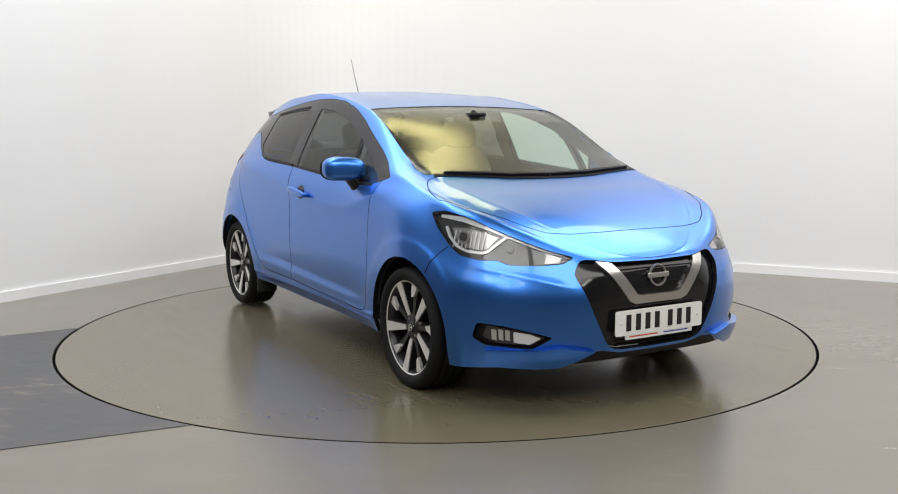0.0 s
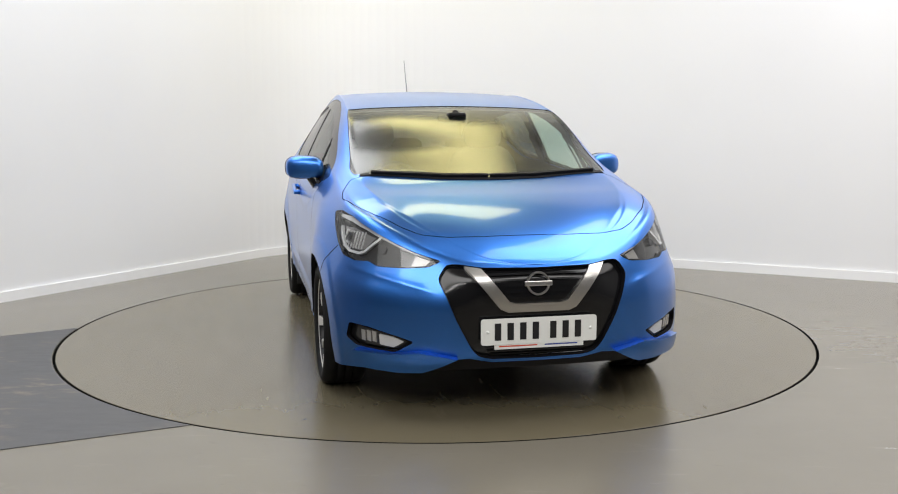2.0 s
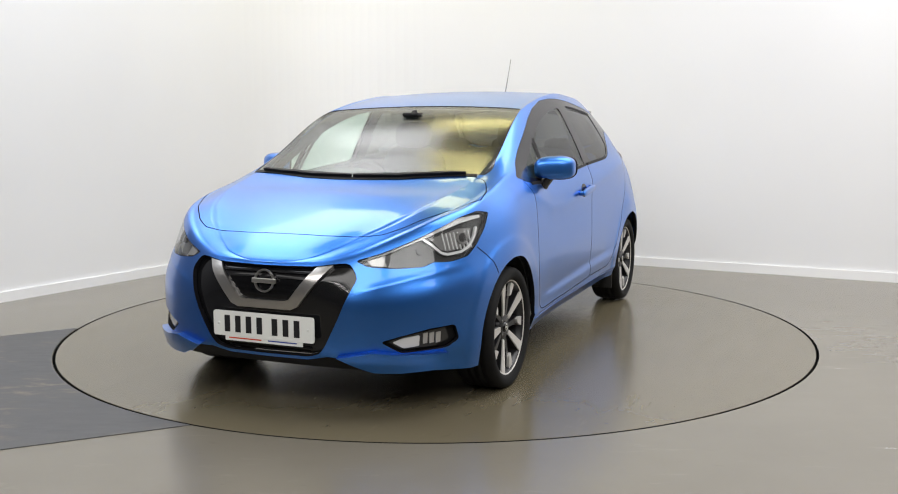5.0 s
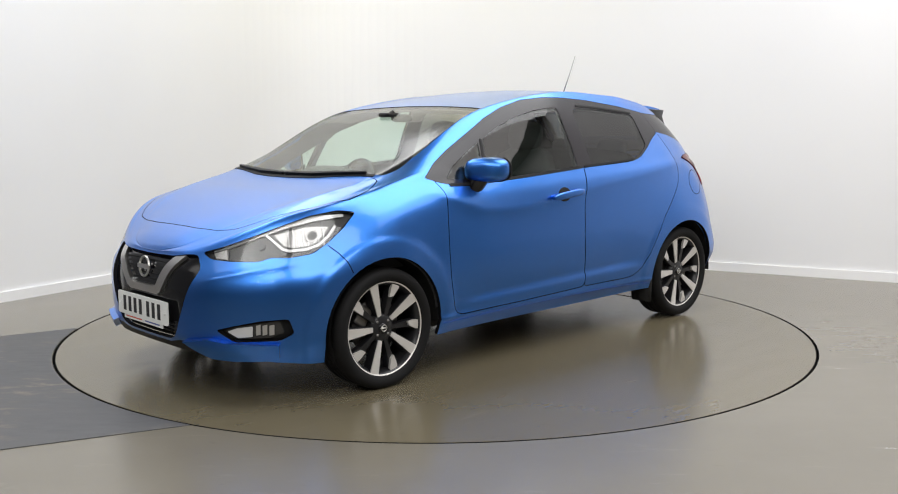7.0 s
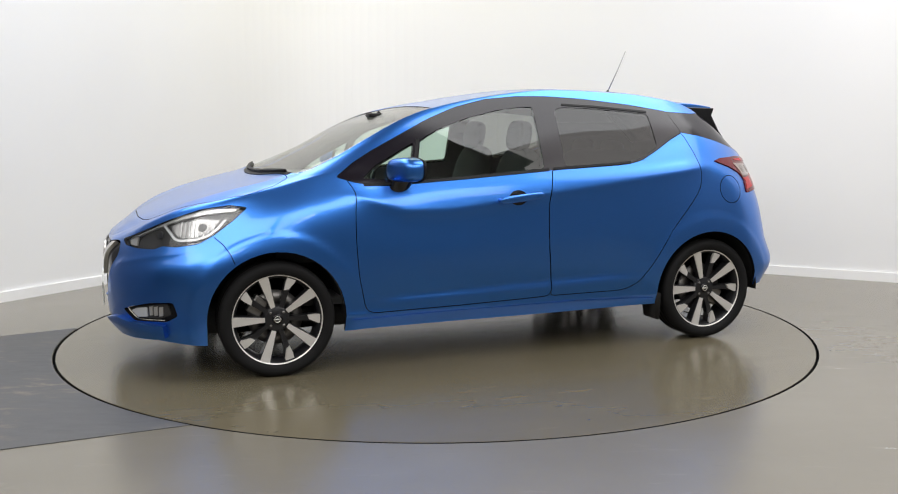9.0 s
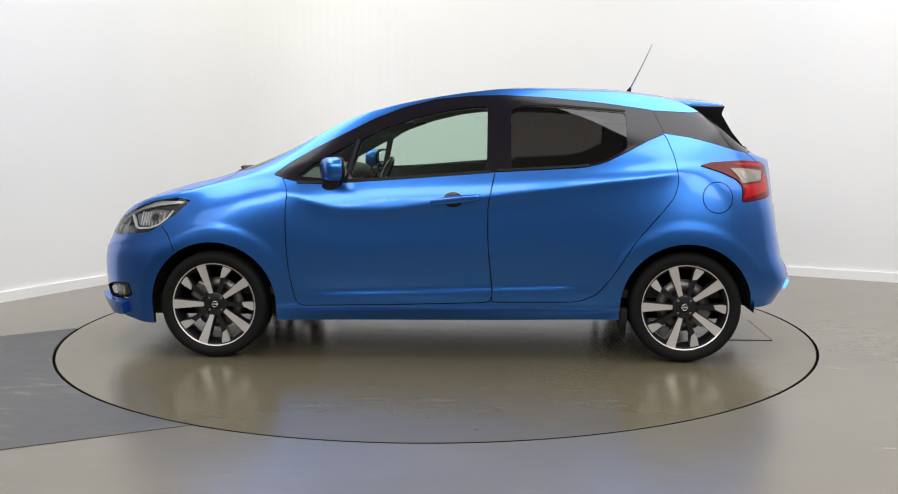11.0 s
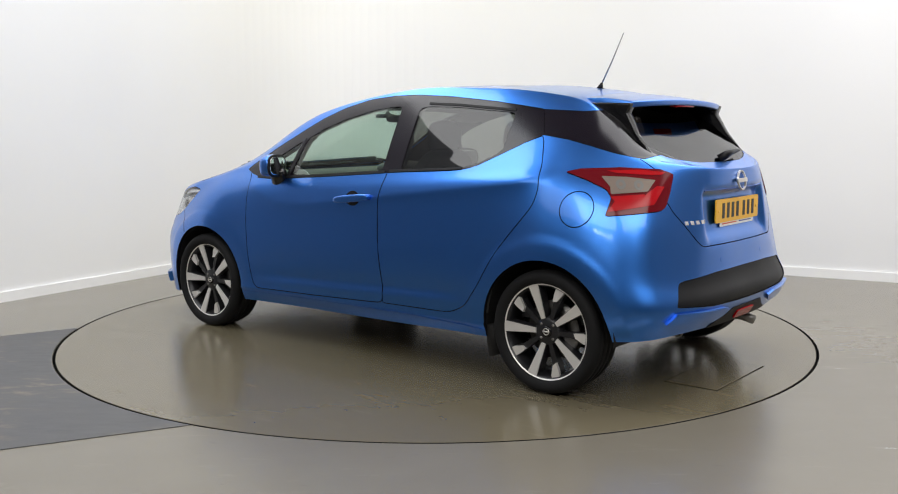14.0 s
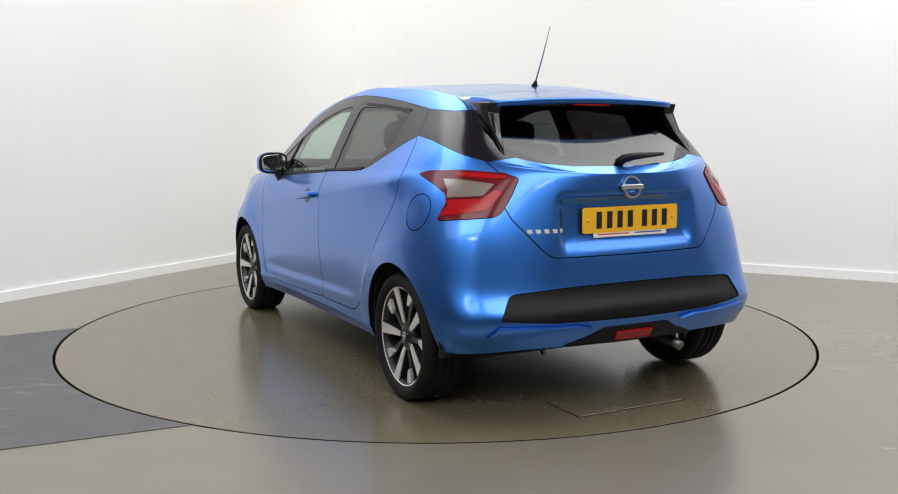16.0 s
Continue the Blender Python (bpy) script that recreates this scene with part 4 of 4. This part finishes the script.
def build_rear(car, tg, skin):
    at, tail = (lambda c: c.x < -1.45), (lambda c: c.x < -1.2 and c.y > .2)
    lamps = pair("tail_lamp", edged(taken(skin, "tail_lamp"), 0.001, 0.02, -0.006), DARK_RED, car, "red boomerang tail lamp with a clear centre and dark tip")
    pair("lower_lens", plate([(.556, .934), (.715, .944), (.768, .978), (.806, .975), (.745, .898), (.536, .868), (.574, .915)], REAR_CORNER, tail, .008, .004, 0, .006), RED, lamps, "bright red lower lens")
    pair("top_lens", plate([(.56, 1.046), (.70, 1.050), (.82, 1.038), (.80, 1.028), (.755, 1.026), (.60, 1.036)], REAR_CORNER, tail, .008, .003), RED, lamps, "thin red upper lens")
    pair("clear_lens", plate([(.53, 1.022), (.64, 1.018), (.765, 1.004), (.722, .955), (.56, .944), (.562, .975)], REAR_CORNER, tail, .009, .004, 0, .008), TAIL_CLEAR, lamps, "clear indicator and reversing lens")
    for u, z in ((.608, .986), (.685, .982)):
        pair("bulb_bowl", plate(circle(u, z, .022, 18), REAR_CORNER, tail, .0105, .004), BOWL, lamps)
        pair("bulb", plate(circle(u, z, .008, 12), REAR_CORNER, tail, .012, .004), TAIL_CLEAR, lamps)
    part("bumper_insert", edged(both_sides(taken(skin, "bumper_insert")), 0.001, 0.015, 0.006), TRIM, car, "textured black rear bumper insert")
    part("diffuser", whole([(-.1, .388), (.17, .388), (.24, .352), (.34, .318), (.36, .26), (-.1, .26)], FRONT, at, .004, .03, .01), TRIM, car, "black lower rear diffuser")
    part("rear_fog_lamp", whole([(-.1, .365), (.10, .365), (.095, .325), (-.1, .322)], FRONT, at, .012, .012, .006), RED, car, "red rear fog lamp")
    pair("bumper_lip", plate([(.24, .400), (.31, .414), (.50, .420), (.66, .424), (.70, .384), (.50, .366), (.34, .352), (.28, .372)], FRONT, at, .016, .03), PAINT, car, "body-coloured bumper lip")
    for y, z in ((.715, .650), (.24, .625)):
        pair("parking_sensor", plate(circle(y, z, .012, 16), FRONT, at, .001, .003), PAINT, car)
    plate_bars(-1.815, -.272, .244, .790, .901, -1, tg, YELLOW_PLATE)
    badge(tg, -1.838, .985, .050, -1, 8)
    for k in range(5):
        y = .500 - .036 * k
        part("name_badge", plate([(y, .801), (y - .020, .801), (y - .018, .818), (y + .002, .818)], FRONT, at, .003, .004), REFLECTOR, tg, "small chrome shape of a name badge")
    part("tailgate_ledge", whole([(-.1, .952), (.34, .952), (.335, .944), (-.1, .944)], FRONT, at, .004, .01), PAINT, tg)
    # rear wiper
    arm = tube([(-1.715, -.02, 1.085), (-1.742, -.03, 1.105), (-1.735, -.10, 1.115), (-1.705, -.28, 1.122)], [.022, .020, .016, .008], 10)
    part("rear_wiper", arm, TRIM, tg, "black rear wiper")
    # roof spoiler
    ys = np.linspace(-.49, .49, 27)
    top, low = bmesh.new(), bmesh.new()
    for bm, under in ((top, False), (low, True)):
        rows = []
        for y in ys:
            k = abs(y) / .49
            xe = -1.545 + .045 * k ** 3
            z0, z1 = 1.412 - .036 * k ** 2, 1.372 - .016 * k ** 2
            line = []
            for t in np.linspace(0, 1, 9):
                x, z = -1.20 + (xe + 1.20) * t, z0 * (1 - t) + z1 * t + .010 * math.sin(math.pi * t) + .004
                line.append((x, z) if not under else (x + .012, z - .024 - .045 * (1 - t)))
            if not under:
                line += [(xe - .001, z1 - .008), (xe + .004, z1 - .022), (xe + .03, z1 - .024), (-1.30, z0 - .030)]
            rows.append([bm.verts.new((x, y, z)) for x, z in line])
        for q, s in zip(rows, rows[1:]):
            for i in range(len(q) - 1):
                bm.faces.new((q[i], q[i + 1], s[i + 1], s[i]))
        if not under:
            bm.faces.new(rows[0])
            bm.faces.new(rows[-1])
        bmesh.ops.recalc_face_normals(bm, faces=bm.faces[:])
        bmesh.ops.bevel(bm, geom=[e for e in bm.edges if e.is_manifold and e.calc_face_angle() > 1.0], offset=.003, segments=2, affect="EDGES", profile=.5)
    spoiler = part("roof_spoiler", top, PAINT, tg, "body-coloured roof spoiler")
    part("spoiler_underside", low, GLOSS_BLACK, spoiler, "gloss black spoiler underside")
    fin = prism([(-1.28, 1.36), (-1.505, 1.354), (-1.488, 1.31), (-1.545, 1.215), (-1.625, 1.118), (-1.58, 1.118), (-1.48, 1.19), (-1.38, 1.28)], (.448, .522), "y", None, 0, .006)
    for v in fin.verts:
        v.co.y += (.26 if v.co.y < .5 else .0) * (1.36 - v.co.z)
    pair("spoiler_fin", fin, GLOSS_BLACK, spoiler)
    lampbar = box_bm(-1.537, -.10, 1.340, -1.50, .10, 1.351, .004)
    part("brake_light", lampbar, RED, spoiler, "high red brake light")
    # antenna
    ant = new("antenna")
    ant.parent = car
    tagged(ant, "thin whip antenna on a black base")
    part("antenna_base", merged(blob(-1.035, 0, 1.436, .045, .020, .014, 2.2, 10), tube([(-1.04, 0, 1.44), (-1.056, 0, 1.475)], [.019, .006], 12)), TRIM, ant)
    part("rod", tube([(-1.054, 0, 1.47), (-1.12, 0, 1.60), (-1.179, 0, 1.728)], [.0042, .0034, .0026], 8), mat("antenna_rod", (.25, .25, .25), .3, .8), ant)
    part("exhaust", merged(tube([(-1.50, -.32, .25), (-1.74, -.33, .25), (-1.80, -.33, .235)], [.022, .024, .024], 16), box_bm(-1.60, -.50, .22, -1.30, -.05, .34, .05)), STEEL, car, "steel exhaust and silencer")
    part("towing_eye", moved(lathe([(.018, -.005), (.026, -.005), (.026, .005), (.018, .005)], 20, "y", closed=True), pose(-1.70, .36, .275)), STEEL, car)


def build_cabin(car, skin):
    keep = {PANELS[n] for n in ("body", "front_door", "rear_door", "window_surround", "pillar_cover", "tailgate")}
    bm = skin.copy()
    layer = bm.faces.layers.int["panel"]
    drop = []
    for f in bm.faces:
        c = f.calc_center_median()
        if f[layer] not in keep or c.x > 1.22 or c.x < -1.72 or c.z < .34 or (c.z < .9 and c.x < -.95):
            drop.append(f)
    bmesh.ops.delete(bm, geom=drop, context="FACES")
    bm.normal_update()
    for v, n in [(v, v.normal.copy()) for v in bm.verts]:
        v.co -= n * (.035 if v.co.z < 1.2 else .022)
    for f in bm.faces:
        f.material_index = 1 if f.calc_center_median().z > 1.27 else 0
    bmesh.ops.reverse_faces(bm, faces=bm.faces[:])
    part("cabin_lining", both_sides(bm), [INNER, HEADLINER], car, "dark cabin lining with a grey headliner")
    part("cabin_floor", box_bm(-1.55, -.74, .33, 1.25, .74, .37), INNER, car, "", False)
    part("load_cover", box_bm(-1.66, -.62, .90, -1.02, .62, .93, .01), INNER, car)
    dash = prism(rounded([(1.24, .935), (.98, .975), (.76, .965), (.66, .90), (.64, .70), (.78, .55), (1.24, .55)], .05, 4), (-.70, .70), "y")
    part("dashboard", dash, INNER, car, "dark grey dashboard", False)
    part("driver_binnacle", blob(.70, -.36, .965, .12, .19, .05), INNER, car)
    wheel = lathe([(.168 + .015 * math.cos(a), .015 * math.sin(a)) for a in np.linspace(0, 2 * math.pi, 10)[:-1]], 40, "x", closed=True)
    hub = merged(blob(0, 0, 0, .03, .06, .05), box_bm(-.01, -.16, -.02, .01, .16, .02, .008), box_bm(-.01, -.02, -.16, .01, .02, 0, .008))
    part("steering_wheel", moved(merged(wheel, hub), pose(.50, -.36, .885, 0, -24, 0)), GLOSS_BLACK, car, "black steering wheel")
    for y in (-.36, .36):
        seat = new("front_seat")
        seat.parent = car
        tagged(seat, "dark fabric front seat with headrest")
        part("cushion", blob(.12, y, .53, .28, .25, .09, 4), FABRIC, seat)
        back = moved(blob(0, 0, 0, .075, .235, .31, 3.4), pose(-.22, y, .82, 0, -14, 0))
        part("seat_back", back, FABRIC, seat)
        part("headrest", moved(blob(0, 0, 0, .045, .125, .09, 3.2), pose(-.265, y, 1.19, 0, -10, 0)), FABRIC, seat)
    part("rear_seat", merged(blob(-.72, 0, .52, .26, .66, .09, 5), moved(blob(0, 0, 0, .08, .66, .30, 5), pose(-1.0, 0, .80, 0, -18, 0))), FABRIC, car, "dark fabric rear bench")
    for y in (-.40, 0, .40):
        part("rear_headrest", blob(-1.09, y, 1.10, .045, .11, .06, 3.2), FABRIC, car)
    part("cabin_mirror", merged(blob(.42, 0, 1.295, .015, .09, .024, 3), tube([(.46, 0, 1.30), (.50, 0, 1.325)], [.01, .02], 8)), TRIM, car, "black interior mirror")
    part("sensor_box", box_bm(.47, -.05, 1.300, .56, .05, 1.325, .01), TRIM, car)


def build_car():
    car = tagged(new("car"), "metallic blue five-door hatchback parked on a turntable", "car")
    bm = cut_skin()
    part("body", edged(both_sides(taken(bm, "body")), 0.0015, 0.02, 0.0, 1), PANEL, car)
    fd = pair("front_door", edged(taken(bm, "front_door"), seam=1), PANEL, car)
    rd = pair("rear_door", edged(taken(bm, "rear_door"), seam=1), PANEL, car)
    part("hood", edged(both_sides(taken(bm, "hood")), seam=1), PANEL, car)
    part("windscreen", edged(both_sides(taken(bm, "windscreen")), 0.001, 0.004, 0.003), SCREEN, car, "green-tinted laminated windscreen")
    tg = part("tailgate", edged(both_sides(taken(bm, "tailgate")), seam=1), PANEL, car)
    part("rear_glass", edged(both_sides(taken(bm, "rear_glass")), 0.001, 0.004, 0.002), REAR_DARK, tg, "dark privacy rear window")
    pair("window_surround", edged(taken(bm, "window_surround"), 0.001, 0.015, 0.001), SATIN_BLACK, car, "black window surround and pillars")
    pair("front_window", edged(taken(bm, "front_window"), 0.0, 0.004, 0.004), GLASS, fd, "green-tinted door window")
    pair("quarter_window", edged(taken(bm, "quarter_window"), 0.0, 0.004, 0.004), GLASS, fd, "small fixed corner window")
    pair("rear_window", edged(taken(bm, "rear_window"), 0.0, 0.004, 0.004), DARK_GLASS, rd, "dark privacy door window")
    pair("pillar_cover", edged(taken(bm, "pillar_cover"), 0.001, 0.012, 0.001), SATIN_BLACK, car, "black rear pillar cover")
    pair("fuel_flap", edged(taken(bm, "fuel_flap"), seam=1), PANEL, car)
    for ob in list(car.children_recursive):
        follow_skin(ob)
    build_headlights(car, bm)
    build_front(car, bm)
    build_doors(fd, rd, car)
    build_mirrors(fd)
    build_rear(car, tg, bm)
    build_cabin(car, bm)
    bm.free()
    for ob in car.children_recursive:
        if ob.name.split(".")[0] in ("tail_lamp", "headlight", "lamp_cover", "grille", "bumper_insert", "chin_spoiler", "bumper_lip", "bumper_blade", "diffuser"):
            follow_skin(ob)
    build_wheels(car)
    part("underbody", box_bm(-1.50, -.70, .205, 1.78, .70, .335, .03), UNDER, car, "dark underbody")
    for wx, wz in WHEELS:
        liner = lathe([(ARCH + .014, .835), (ARCH + .014, .50), (.0001, .50)], 48, "y")
        moved(liner, pose(wx, 0, wz))
        bmesh.ops.bisect_plane(liner, geom=liner.verts[:] + liner.edges[:] + liner.faces[:], plane_co=(0, 0, .27), plane_no=(0, 0, -1), clear_outer=True)
        bmesh.ops.reverse_faces(liner, faces=liner.faces[:])
        pair("arch_liner", liner, UNDER, car, "black wheel arch liner")
    pair("mud_flap", prism(rounded([(-.905, .285), (-.93, .13), (-.955, .13), (-.965, .285)], .008, 2), (.70, .83), "y"), UNDER, car)
    pair("sill_trim", plate(band([(.89, .262), (.3, .272), (-.4, .280), (-.90, .262)], .006), SIDE, lambda c: c.y > .6, .003, .006), PAINT, car)
    return car


# ------------------------------------------------------------------ build and turn
build_room()
build_dark_patch()
TABLE = build_turntable()
CAR = build_car()
PIVOT = (0.113, -0.028)
TURN = [(0.0, -60.19), (0.5, -62.38), (1.0, -66.57), (1.5, -71.97), (2.0, -78.05), (2.5, -83.95), (3.0, -90.0)] + [(t / 2, -90.0 - (t / 2 - 3.0) * 11.80) for t in range(7, 33)]


def motions():
    rows_car, rows_table = [], []
    for t, deg in TURN:
        turn = pose(0, 0, 0, 0, 0, deg)
        rows_table.append((t, turn))
        rows_car.append((t, turn @ pose(-PIVOT[0], -PIVOT[1], 0)))
    walk(TABLE, rows_table)
    walk(CAR, rows_car)


motions()
